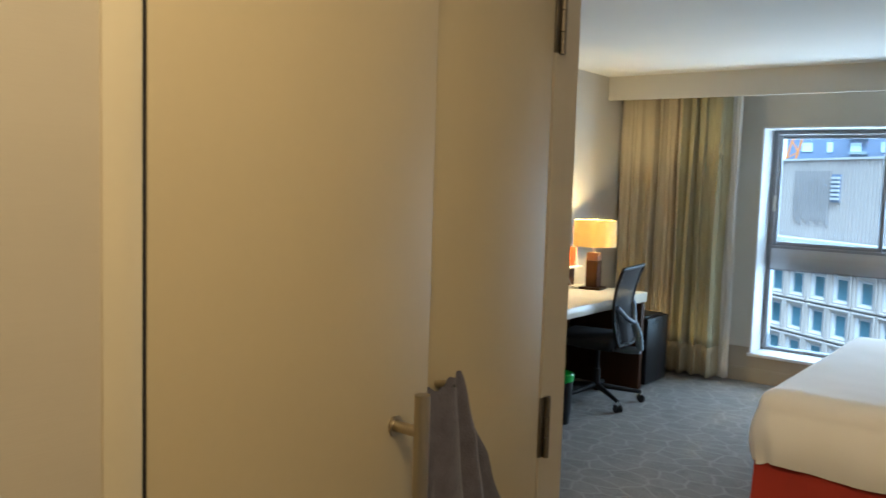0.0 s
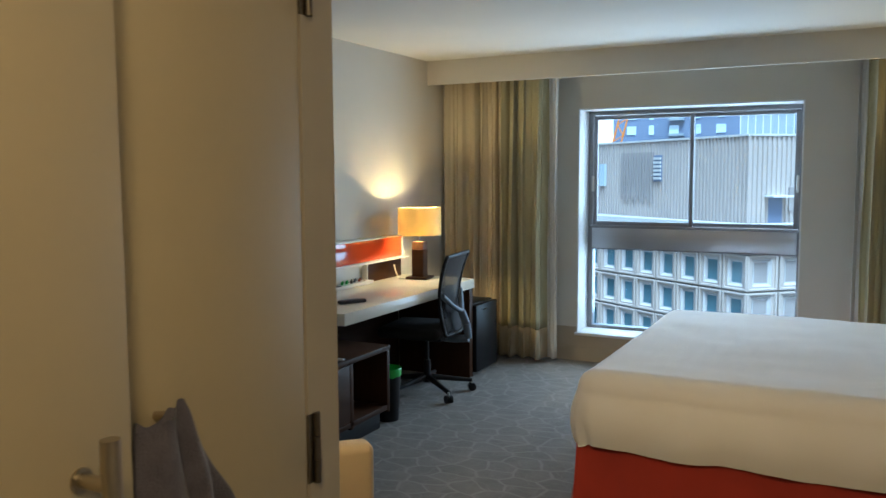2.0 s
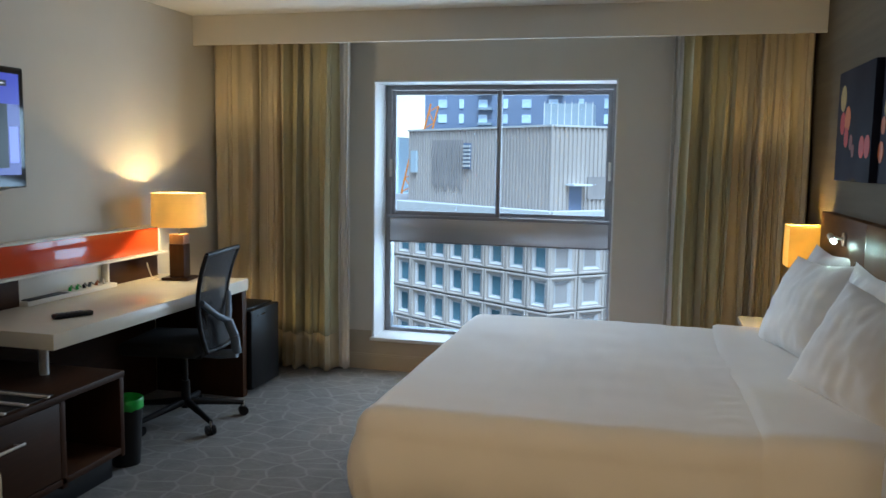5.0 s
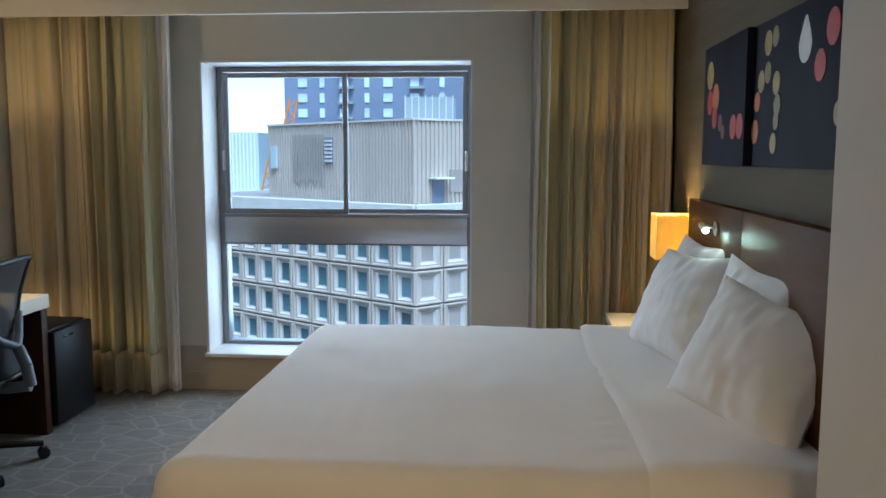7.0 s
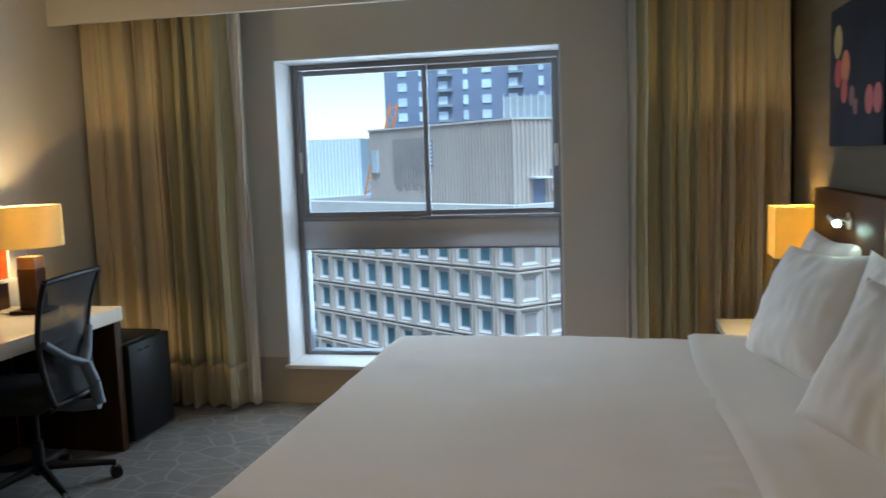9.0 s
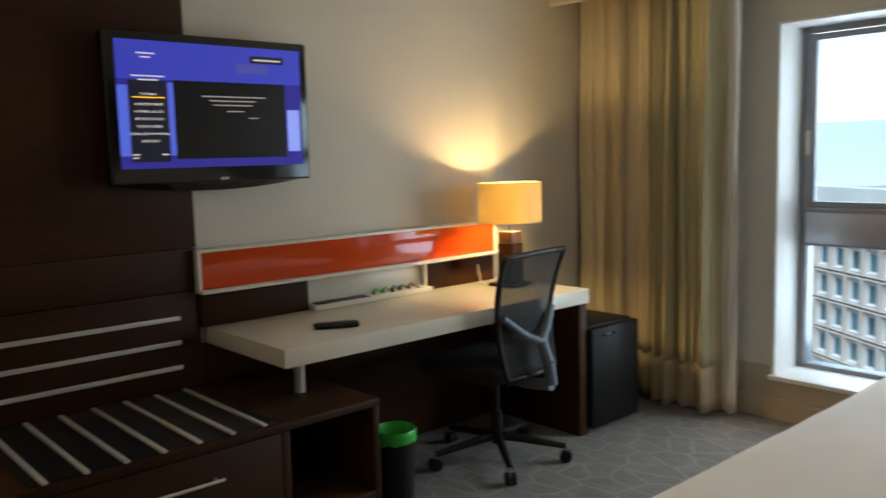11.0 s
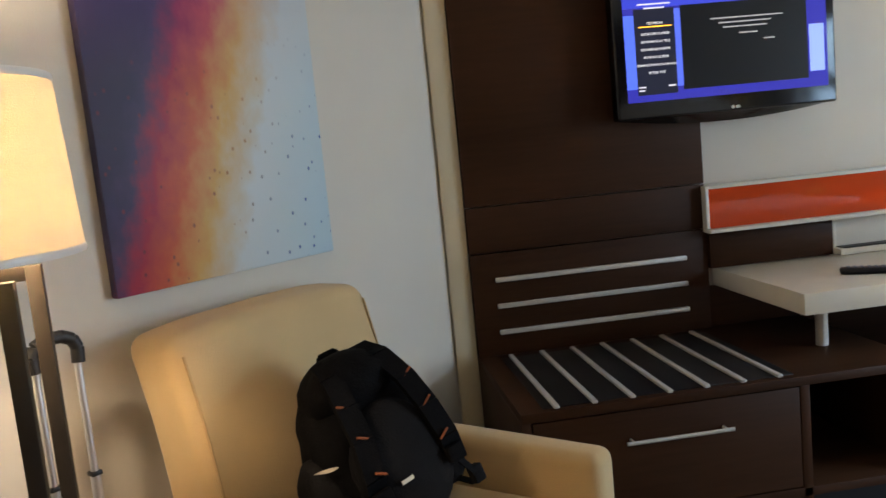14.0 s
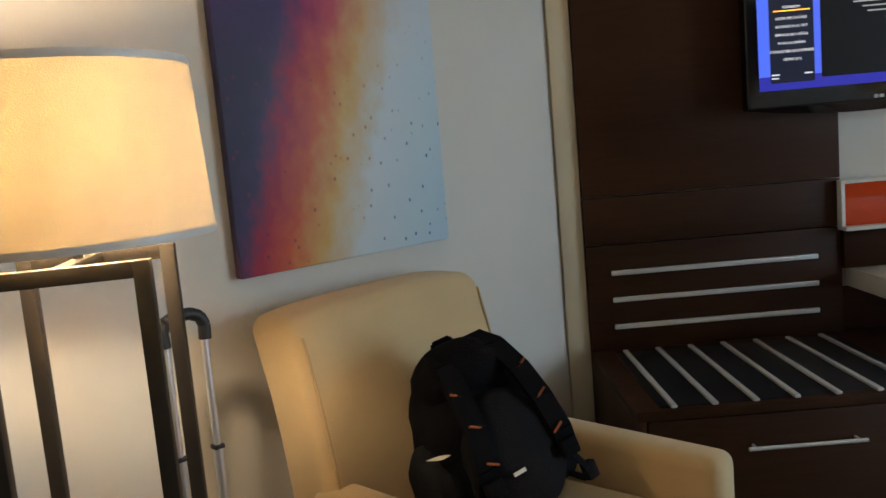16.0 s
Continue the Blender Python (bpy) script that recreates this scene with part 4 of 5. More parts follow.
def canvas_pair():
    spots = {"red": mat("print_red", (0.40, 0.012, 0.008), 0.6, 0, 0.25, 30, 0.05, 200), "orange": mat("print_orange", (0.50, 0.11, 0.015), 0.6, 0, 0.25, 30, 0.05, 200),
             "amber": mat("print_amber", (0.33, 0.22, 0.06), 0.6, 0, 0.3, 30, 0.05, 200), "dim": mat("print_dim_red", (0.16, 0.025, 0.02), 0.6, 0, 0.4, 30, 0.05, 200), "dull": mat("print_dull_amber", (0.20, 0.155, 0.055), 0.6, 0, 0.4, 30, 0.05, 200),
             "pale": mat("print_pale", (0.62, 0.62, 0.60), 0.6, 0, 0.1, 30, 0.05, 200)}
    left = ((-1.21, 1.855, "amber", .058), (-1.22, 1.735, "red", .050), (-1.32, 1.752, "orange", .056), (-1.31, 1.665, "red", .043), (-1.41, 1.64, "dim", .034),
            (-1.46, 1.60, "dim", .028), (-1.62, 1.615, "red", .046), (-1.715, 1.615, "red", .046))
    right = ((-2.318, 1.854, "pale", .058), (-1.94, 1.903, "amber", .042), (-2.021, 1.916, "dull", .034), (-1.948, 1.798, "dull", .036), (-1.875, 1.772, "amber", .038),
             (-2.05, 1.752, "amber", .038), (-1.835, 1.70, "orange", .034), (-1.82, 1.59, "orange", .042), (-2.07, 1.675, "dull", .036), (-2.043, 1.544, "amber", .034),
             (-2.064, 1.619, "dull", .028), (-2.46, 1.77, "red", .045), (-2.55, 1.87, "red", .05), (-2.62, 1.62, "amber", .035))
    for k, (x, y0, y1, dots) in enumerate(((3.998, -1.775, -1.095, left), (4.028, -2.80, -1.782, right))):
        c = thing("canvas_print", "dark canvas print of blurred city lights", "picture", group="canvases over the bed")
        boxpart("canvas", c, bokeh_material(k), (x, XR - 0.002, y0, y1, 1.46, 1.985), 0.004)
        for i, (y, z, col, r) in enumerate(dots):
            bm = bmesh.new()
            lift = x - 0.0006 - 0.0002 * i
            vs = tube(bm, (x + 0.001, y, z), (lift, y, z), r, seg=28)
            for q in vs:
                up = q.co.z - z
                q.co.z = z + up * 1.08
                if col == "pale" and up > 0:
                    q.co.y = y + (q.co.y - y) * (1 - 0.55 * up / r)
                    q.co.z = z + up * 1.5
            part("printed_light", bm, spots[col], c, smooth=False)


def beach_material():
    m = bpy.data.materials.new("beach_print")
    m.use_nodes = True
    nt = m.node_tree
    b = nt.nodes["Principled BSDF"]
    b.inputs["Roughness"].default_value = 0.55
    tc = nt.nodes.new("ShaderNodeTexCoord")
    sp = nt.nodes.new("ShaderNodeSeparateXYZ")
    nt.links.new(tc.outputs["Generated"], sp.inputs[0])
    n = nt.nodes.new("ShaderNodeTexNoise")
    n.inputs["Scale"].default_value, n.inputs["Detail"].default_value = 15, 8
    nt.links.new(tc.outputs["Generated"], n.inputs["Vector"])
    slope = nt.nodes.new("ShaderNodeMath")
    slope.operation = "MULTIPLY_ADD"
    nt.links.new(sp.outputs["Z"], slope.inputs[0])
    slope.inputs[1].default_value = -0.42
    nt.links.new(sp.outputs["Y"], slope.inputs[2])
    wob = nt.nodes.new("ShaderNodeMath")
    wob.operation = "MULTIPLY_ADD"
    nt.links.new(n.outputs["Fac"], wob.inputs[0])
    wob.inputs[1].default_value = 0.17
    nt.links.new(slope.outputs[0], wob.inputs[2])
    r = nt.nodes.new("ShaderNodeValToRGB")
    e = r.color_ramp.elements
    e[0].position, e[0].color = 0.0, (0.035, 0.03, 0.075, 1)
    e[1].position, e[1].color = 1.0, (0.42, 0.55, 0.60, 1)
    for p, c in ((0.06, (0.05, 0.035, 0.10)), (0.16, (0.32, 0.020, 0.050)), (0.28, (0.50, 0.095, 0.035)), (0.41, (0.55, 0.32, 0.09)), (0.52, (0.52, 0.45, 0.33)), (0.61, (0.52, 0.57, 0.58))):
        k = e.new(p)
        k.color = (*c, 1)
    nt.links.new(wob.outputs[0], r.inputs["Fac"])
    # a violet cast that grows towards the top of the print
    top = nt.nodes.new("ShaderNodeMapRange")
    top.inputs["From Min"].default_value, top.inputs["From Max"].default_value = 0.55, 1.0
    top.inputs["To Max"].default_value = 0.75
    nt.links.new(sp.outputs["Z"], top.inputs["Value"])
    band = nt.nodes.new("ShaderNodeValToRGB")
    be = band.color_ramp.elements
    be[0].position, be[0].color = 0.10, (0.05, 0.02, 0.16, 1)
    be[1].position, be[1].color = 0.62, (0.50, 0.50, 0.52, 1)
    k = be.new(0.26)
    k.color = (0.36, 0.018, 0.24, 1)
    k = be.new(0.40)
    k.color = (0.52, 0.30, 0.26, 1)
    nt.links.new(wob.outputs[0], band.inputs["Fac"])
    m1 = nt.nodes.new("ShaderNodeMix")
    m1.data_type = "RGBA"
    nt.links.new(top.outputs[0], m1.inputs["Factor"])
    nt.links.new(r.outputs[0], m1.inputs["A"])
    nt.links.new(band.outputs[0], m1.inputs["B"])
    # pebbles
    v = nt.nodes.new("ShaderNodeTexVoronoi")
    v.inputs["Scale"].default_value = 28
    nt.links.new(tc.outputs["Generated"], v.inputs["Vector"])
    lim = nt.nodes.new("ShaderNodeMapRange")
    lim.inputs["From Min"].default_value, lim.inputs["From Max"].default_value = 0.10, 0.22
    lim.inputs["To Min"].default_value, lim.inputs["To Max"].default_value = 1, 0
    nt.links.new(v.outputs["Distance"], lim.inputs["Value"])
    rare = nt.nodes.new("ShaderNodeMath")
    rare.operation = "GREATER_THAN"
    rare.inputs[1].default_value = 0.48
    sc = nt.nodes.new("ShaderNodeSeparateColor")
    nt.links.new(v.outputs["Color"], sc.inputs[0])
    nt.links.new(sc.outputs[0], rare.inputs[0])
    low = nt.nodes.new("ShaderNodeMapRange")
    low.inputs["From Min"].default_value, low.inputs["From Max"].default_value = 0.75, 0.35
    nt.links.new(sp.outputs["Z"], low.inputs["Value"])
    p1 = nt.nodes.new("ShaderNodeMath")
    p1.operation = "MULTIPLY"
    nt.links.new(lim.outputs[0], p1.inputs[0])
    nt.links.new(rare.outputs[0], p1.inputs[1])
    p2 = nt.nodes.new("ShaderNodeMath")
    p2.operation = "MULTIPLY"
    nt.links.new(p1.outputs[0], p2.inputs[0])
    nt.links.new(low.outputs[0], p2.inputs[1])
    peb = nt.nodes.new("ShaderNodeValToRGB")
    pe = peb.color_ramp.elements
    pe[0].position, pe[0].color = 0.2, (0.16, 0.03, 0.05, 1)
    pe[1].position, pe[1].color = 0.95, (0.03, 0.07, 0.30, 1)
    k = pe.new(0.5)
    k.color = (0.36, 0.17, 0.06, 1)
    k = pe.new(0.65)
    k.color = (0.22, 0.27, 0.30, 1)
    nt.links.new(wob.outputs[0], peb.inputs["Fac"])
    m2 = nt.nodes.new("ShaderNodeMix")
    m2.data_type = "RGBA"
    nt.links.new(p2.outputs[0], m2.inputs["Factor"])
    nt.links.new(m1.outputs["Result"], m2.inputs["A"])
    nt.links.new(peb.outputs[0], m2.inputs["B"])
    nt.links.new(m2.outputs["Result"], b.inputs["Base Color"])
    return m


def beach_picture():
    bm = bmesh.new()
    box(bm, 0, 0.03, -0.375, 0.375, -0.475, 0.475, 0.004)
    o = new("beach_picture", finish("beach_picture", bm, beach_material()))
    o.matrix_basis = pose(0.699, -4.408, 1.520, 0, 0, 45)
    tagged(o, "colourful frameless beach print hanging above the armchair", "picture")


canvas_pair()
beach_picture()


# ---- sitting corner ----
def armchair():
    c = thing("armchair", "mustard cream upholstered armchair with low arms", "armchair", (1.115, -4.005, 0), -41)
    # faces +y in its own axes
    boxpart("base", c, M_UPH, (-0.33, 0.33, -0.36, 0.33, 0.13, 0.32), 0.03, 3)
    boxpart("seat_cushion", c, M_UPH, (-0.255, 0.255, -0.26, 0.36, 0.30, 0.43), 0.045, 5)
    for sx in (-1, 1):
        bm = bmesh.new()
        x0, x1 = sorted((sx * 0.265, sx * 0.375))
        box(bm, x0, x1, -0.34, 0.40, 0.13, 0.54, 0.035, 5)
        for v in bm.verts:
            if v.co.z > 0.4:
                v.co.z += 0.06 * max(0, -v.co.y - 0.02)
        part("armrest", bm, M_UPH, c)
    bm = bmesh.new()
    box(bm, -0.36, 0.36, -0.43, -0.25, 0.16, 0.972, 0.042, 6)
    bmesh.ops.subdivide_edges(bm, edges=[e for e in bm.edges if e.calc_length() > 0.2], cuts=8, use_grid_fill=True)
    for v in bm.verts:
        t = max(0.0, v.co.z - 0.35)
        v.co.y -= 0.22 * t * t + 0.05 * t
        v.co.z -= 0.02 * (v.co.x / 0.36) ** 4 * (v.co.z > 0.8)
    part("backrest", bm, M_UPH, c)
    for x in (-0.332, 0.332):
        bm = bmesh.new()
        pts = []
        for k in range(13):
            z = 0.44 + 0.475 * k / 12
            t = max(0, z - 0.35)
            pts.append((x, -0.251 - 0.22 * t * t - 0.05 * t, z))
        path_tube(bm, pts, 0.0035, 8)
        part("piping", bm, M_PIPING, c)
    for x in (-0.30, 0.30):
        for y in (-0.36, 0.30):
            bm = bmesh.new()
            tube(bm, (x, y, 0.0), (x, y, 0.135), 0.018, 0.026, 12)
            part("leg", bm, M_WOOD, c)


def backpack():
    p = thing("backpack", "black hiking backpack resting on the armchair seat", "backpack")
    p.matrix_basis = pose(1.105, -4.018, 0.425, 0, 0, -58) @ pose(0, 0, 0, 15, 11, 0) @ Matrix.Scale(1.10, 4)

    # in its own axes: x across, y towards the straps, z up
    def blob(name, cx, cy, cz, w, d, h, material, seed, power=2.6, label=""):
        bm = bmesh.new()
        bmesh.ops.create_uvsphere(bm, u_segments=36, v_segments=24, radius=1.0)
        for v in bm.verts:
            n = v.co.normalized()
            s = (abs(n.x) ** power + abs(n.y) ** power + abs(n.z) ** power) ** (-1 / power)
            q = n * s
            lump = 1 + noise.noise(q * 1.7 + Vector((seed, 0, 0))) * 0.09 + noise.noise(q * 4 + Vector((0, seed, 0))) * 0.06 + noise.noise(Vector((q.x * 9, q.y * 9, q.z * 3)) + Vector((0, 0, seed))) * 0.035
            taper = 1 - 0.30 * max(0, q.z) ** 1.6
            v.co = Vector((cx + q.x * w / 2 * lump * taper, cy + q.y * d / 2 * lump * taper, cz + q.z * h / 2))
        return part(name, bm, material, p, label)

    blob("main_compartment", 0, 0, 0.20, 0.30, 0.22, 0.42, M_PACK, 1.0)
    blob("front_pocket", 0.0, 0.10, 0.15, 0.23, 0.12, 0.28, M_PACK2, 3.0)
    blob("side_pocket", 0.15, 0.0, 0.12, 0.09, 0.15, 0.22, M_PACK2, 5.0)
    blob("side_pocket", -0.15, 0.0, 0.12, 0.09, 0.15, 0.22, M_PACK2, 7.0)
    blob("lid", 0.01, 0.02, 0.345, 0.22, 0.18, 0.14, M_PACK, 9.0)
    for sx in (-1, 1):
        bm = bmesh.new()
        strap(bm, [(sx * 0.05, 0.03, 0.405), (sx * 0.065, 0.085, 0.375), (sx * 0.08, 0.125, 0.31), (sx * 0.088, 0.152, 0.24), (sx * 0.10, 0.158, 0.16), (sx * 0.115, 0.13, 0.09)], 0.05, (1, 0, 0), 0.014)
        part("shoulder_strap", bm, M_PACK, p, "padded black strap")
        bm = bmesh.new()
        strap(bm, [(sx * 0.12, 0.13, 0.09), (sx * 0.135, 0.145, 0.05), (sx * 0.14, 0.12, 0.02), (sx * 0.14, 0.06, 0.03)], 0.018, (1, 0.2, 0), 0.004)
        part("webbing", bm, M_PACK2, p)
        for z in (0.16, 0.24, 0.31):
            bm = bmesh.new()
            tube(bm, (sx * 0.075, 0.168 - (z > 0.2) * 0.012 - (z > 0.3) * 0.03, z), (sx * 0.10, 0.170 - (z > 0.2) * 0.012 - (z > 0.3) * 0.03, z + 0.014), 0.0028, seg=8)
            part("zip_pull", bm, M_ORANGE, p)
    bm = bmesh.new()
    path_tube(bm, [(-0.03, -0.02, 0.395), (-0.02, -0.02, 0.415), (0.02, -0.02, 0.415), (0.03, -0.02, 0.395)], 0.008, 8)
    part("haul_loop", bm, M_PACK, p)
    bm = bmesh.new()
    box(bm, 0.02, 0.05, 0.163, 0.166, 0.12, 0.128)
    part("logo_patch", bm, M_QUARTZ, p, "small pale label bar")
    bm = bmesh.new()
    path_tube(bm, [(0.15, 0.09, 0.10), (0.185, 0.12, 0.085), (0.205, 0.12, 0.03), (0.195, 0.10, -0.005)], 0.0035, 8)
    part("compression_cord", bm, M_PACK2, p)
    bm = bmesh.new()
    strap(bm, [(-0.155, 0.03, 0.30), (-0.17, 0.03, 0.25), (-0.172, 0.03, 0.20)], 0.03, (0, 1, 0), 0.004)
    part("pale_trim", bm, M_BAND, p, "worn tan trim panel")
    bm = bmesh.new()
    sheet(bm, 10, 2, lambda u, v: Vector((0.13 + 0.045 * u, 0.090 - 0.035 * u * u, 0.205 + (v - 0.5) * 0.009 * math.sin(math.pi * u) + 0.006 * u)))
    part("pocket_rim", bm, M_QUARTZ, p, "pale lining showing at the pocket mouth")
    for sx in (-1, 1):
        boxpart("strap_adjuster", p, M_PACK, (sx * 0.10 - 0.022, sx * 0.10 + 0.022, 0.150, 0.170, 0.10, 0.135), 0.004)
    boxpart("buckle", p, M_PACK2, (-0.16, -0.13, 0.12, 0.145, 0.02, 0.06), 0.004)


def floor_lamp():
    l = thing("floor_lamp", "floor lamp with bronze square-tube frame and lit drum shade", "lamp", (1.74, -4.71, 0), 10)
    s, t, h = 0.118, 0.0125, 1.21
    for x in (-s, s):
        for y in (-s, s):
            boxpart("post", l, M_BRONZE, (x - t, x + t, y - t, y + t, 0.012, h), 0.0015)
        boxpart("rail", l, M_BRONZE, (x - t, x + t, -s + t, s - t, h - 2 * t, h), 0.0015)
    for y in (-s, s):
        boxpart("rail", l, M_BRONZE, (-s + t, s - t, y - t, y + t, 0.012, 0.012 + 2 * t), 0.0015)
    boxpart("rail", l, M_BRONZE, (-s + t, s - t, -t, t, h - 2 * t, h), 0.0015)
    boxpart("base_plate", l, M_BRONZE, (-s - t, s + t, -s - t, s + t, 0.0, 0.012), 0.002)
    bm = bmesh.new()
    tube(bm, (0, 0, h), (0, 0, 1.36), 0.008)
    part("stem", bm, M_BRONZE, l)
    bm = bmesh.new()
    lathe(bm, [(0.217, 1.236), (0.204, 1.510), (0.201, 1.510), (0.214, 1.236), (0.217, 1.236)], 56)
    part("shade", bm, M_SHADE_FLOOR, l, "cream fabric drum shade, lit")
    for z, r in ((1.234, 0.2175), (1.500, 0.2050)):
        bm = bmesh.new()
        lathe(bm, [(r, z), (r + 0.0012, z + 0.006), (r, z + 0.012), (r - 0.0045, z + 0.006), (r, z)], 56)
        part("shade_hem", bm, M_CREAMEDGE, l)


def suitcase():
    s = thing("suitcase", "dark cabin suitcase with its pull handle extended", "suitcase", (1.254, -4.764, 0), -45)
    boxpart("shell", s, M_PACK2, (-0.17, 0.17, -0.11, 0.11, 0.045, 0.43), 0.03, 4)
    for x in (-0.14, 0.14):
        for y in (-0.08, 0.08):
            bm = bmesh.new()
            tube(bm, (x - 0.012, y, 0.024), (x + 0.012, y, 0.024), 0.024, seg=16)
            tube(bm, (x, y, 0.03), (x, y, 0.05), 0.012, seg=10)
            part("wheel", bm, M_BLACK, s)
    h = thing("pull_handle", "aluminium telescopic handle with black grip", "")
    h.parent = s
    for x in (-0.045, 0.045):
        bm = bmesh.new()
        tube(bm, (x, 0.085, 0.42), (x, 0.085, 0.72), 0.011, seg=12)
        tube(bm, (x, 0.085, 0.72), (x, 0.085, 0.985), 0.008, seg=12)
        part("tube", bm, M_TUBE, h)
        boxpart("collar", h, M_BLACK, (x - 0.012, x + 0.012, 0.073, 0.097, 0.715, 0.725), 0.002)
    bm = bmesh.new()
    path_tube(bm, [(-0.047, 0.085, 0.965), (-0.049, 0.085, 0.997), (-0.040, 0.085, 1.017), (-0.018, 0.085, 1.027), (0.018, 0.085, 1.027), (0.040, 0.085, 1.017), (0.049, 0.085, 0.997), (0.047, 0.085, 0.965)], 0.014, 12)
    part("grip", bm, M_BLACK, h)


armchair()
backpack()
floor_lamp()
suitcase()


# ---- outside the window ----
M_GROUND = mat("far_street", (0.06, 0.06, 0.06), 0.9, 0, 0.2, 0.1, 0, 2)
M_CONC = mat("precast_concrete", (0.40, 0.335, 0.29), 0.85, 0, 0.12, 0.6, 0.2, 8, by_piece=0.4)
M_CONC2 = mat("pale_precast_frame", (0.46, 0.43, 0.415), 0.8, 0, 0.08, 0.8, 0.1, 8)
M_RIB = mat("ribbed_cladding", (0.42, 0.36, 0.32), 0.7, 0, 0.12, 0.25, 0.1, 6, stretch=(1, 1, 0.3))
M_RIBDARK = mat("brown_cladding_recess", (0.31, 0.27, 0.25), 0.7, 0, 0.2, 0.3, 0.1, 6)
M_PARAPET = mat("pale_parapet", (0.55, 0.53, 0.50), 0.8, 0, 0.1, 0.5, 0.1, 6)
M_OFFGLASS = mat("teal_office_glass", (0.035, 0.105, 0.12), 0.10, 0, 0.5, 0.35, 0, 6, second=(0.10, 0.20, 0.24), by_piece=0.6, spec=0.35)
# slate lightened towards blue, so the colour itself carries distance haze
M_SLATE = mat("hazed_slate_cladding", (0.15, 0.19, 0.27), 0.6, 0, 0.15, 0.1, 0.05, 3)
M_TOWERGLASS = mat("tower_window_pale", (0.40, 0.50, 0.60), 0.2, 0, 0.4, 0.2, 0, 3, by_piece=0.8)
M_PALEBLDG = mat("pale_far_building", (0.42, 0.50, 0.54), 0.7, 0, 0.08, 0.1, 0.05, 3)
M_CRANE = mat("crane_orange", (0.75, 0.22, 0.02), 0.5, 0, 0.1, 1, 0, 10)
M_DECK = mat("roof_deck_glass", (0.25, 0.30, 0.33), 0.25, 0, 0.1, 1, 0, 10)

solid("ground", M_GROUND, [(-1500, 1500, 1.0, 2500, -45.2, -45)], "grey city ground far below", "ground")


def bay_meshes(w, h):
    # one precast bay: a raised rim, a sunk field, a splayed pale reveal and the pane at its back
    def ring(bm, a, b, c, d, y0, y1, bevel):
        for q in ((-a, -c, -b, b), (c, a, -b, b), (-c, c, d, b), (-c, c, -b, -d)):
            box(bm, q[0], q[1], y0, y1, q[2], q[3], bevel, 1)

    bm = bmesh.new()
    ring(bm, w * 0.475, h * 0.475, w * 0.40, h * 0.41, -0.02, 0.5, 0.04)
    ring(bm, w * 0.40, h * 0.41, w * 0.30, h * 0.36, 0.12, 0.5, 0.0)
    back = finish("bay_panel", bm, M_CONC, False)
    bm = bmesh.new()
    o, i = (w * 0.30, h * 0.36, 0.10), (w * 0.23, h * 0.295, 0.30)
    outer = [bm.verts.new((sx * o[0], o[2], sz * o[1])) for sx, sz in ((-1, -1), (1, -1), (1, 1), (-1, 1))]
    inner = [bm.verts.new((sx * i[0], i[2], sz * i[1])) for sx, sz in ((-1, -1), (1, -1), (1, 1), (-1, 1))]
    for k in range(4):
        bm.faces.new((outer[k], outer[(k + 1) % 4], inner[(k + 1) % 4], inner[k]))
    ring(bm, i[0] + 0.03, i[1] + 0.03, i[0] - 0.05, i[1] - 0.05, 0.27, 0.36, 0.0)
    frame_me = finish("window_frame", bm, M_CONC2, False)
    bm = bmesh.new()
    box(bm, -i[0], i[0], 0.33, 0.37, -i[1], i[1])
    pane = finish("pane", bm, M_OFFGLASS, False)
    return back, frame_me, pane


def facade(owner, p, q, n, rows, ztop, pitch, parts):
    p, q = Vector((*p, 0)), Vector((*q, 0))
    along = (q - p).normalized()
    ang = math.degrees(math.atan2(along.y, along.x))
    step = (q - p).length / n
    for i in range(n):
        c = p + along * step * (i + 0.5)
        for k in range(rows):
            m = pose(c.x, c.y, ztop - pitch * (k + 0.5), 0, 0, ang)
            w = piece("bay_panel", parts[0], owner, m)
            f = piece("window_frame", parts[1], w)
            piece("pane", parts[2], w)


def office():
    o = thing("office_building", "beige precast concrete office block with square windows", "building")
    P, L, R = (-4.05, 56.0), (-33.0, 75.0), (14.0, 73.0)
    bm = bmesh.new()
    vs = [(-4.05, 56.45), (-33, 75.45), (-20, 100), (14, 100), (14.0, 73.45)]
    bot = [bm.verts.new((x, y, -45)) for x, y in vs]
    top = [bm.verts.new((x, y, -2.6)) for x, y in vs]
    bm.faces.new(bot)
    bm.faces.new(top)
    for i in range(5):
        j = (i + 1) % 5
        bm.faces.new((bot[i], bot[j], top[j], top[i]))
    part("core", bm, M_RIBDARK, o, smooth=False)
    zt, pitch = -4.445, 2.77
    facade(o, L, P, 15, 7, zt, pitch, bay_meshes(math.hypot(28.95, 19) / 15, pitch))
    facade(o, P, R, 9, 7, zt, pitch, bay_meshes(math.hypot(18.05, 17) / 9, pitch))
    bm = bmesh.new()
    for a, b in ((L, P), (P, R)):
        d = Vector((b[0] - a[0], b[1] - a[1], 0))
        m = pose(a[0], a[1], 0, 0, 0, math.degrees(math.atan2(d.y, d.x)))
        box(bm, 0, d.length, -0.25, 0.5, -4.40, -2.2, 0.05, 1, m)
    part("parapet", bm, M_PARAPET, o, "pale roof parapet", False)


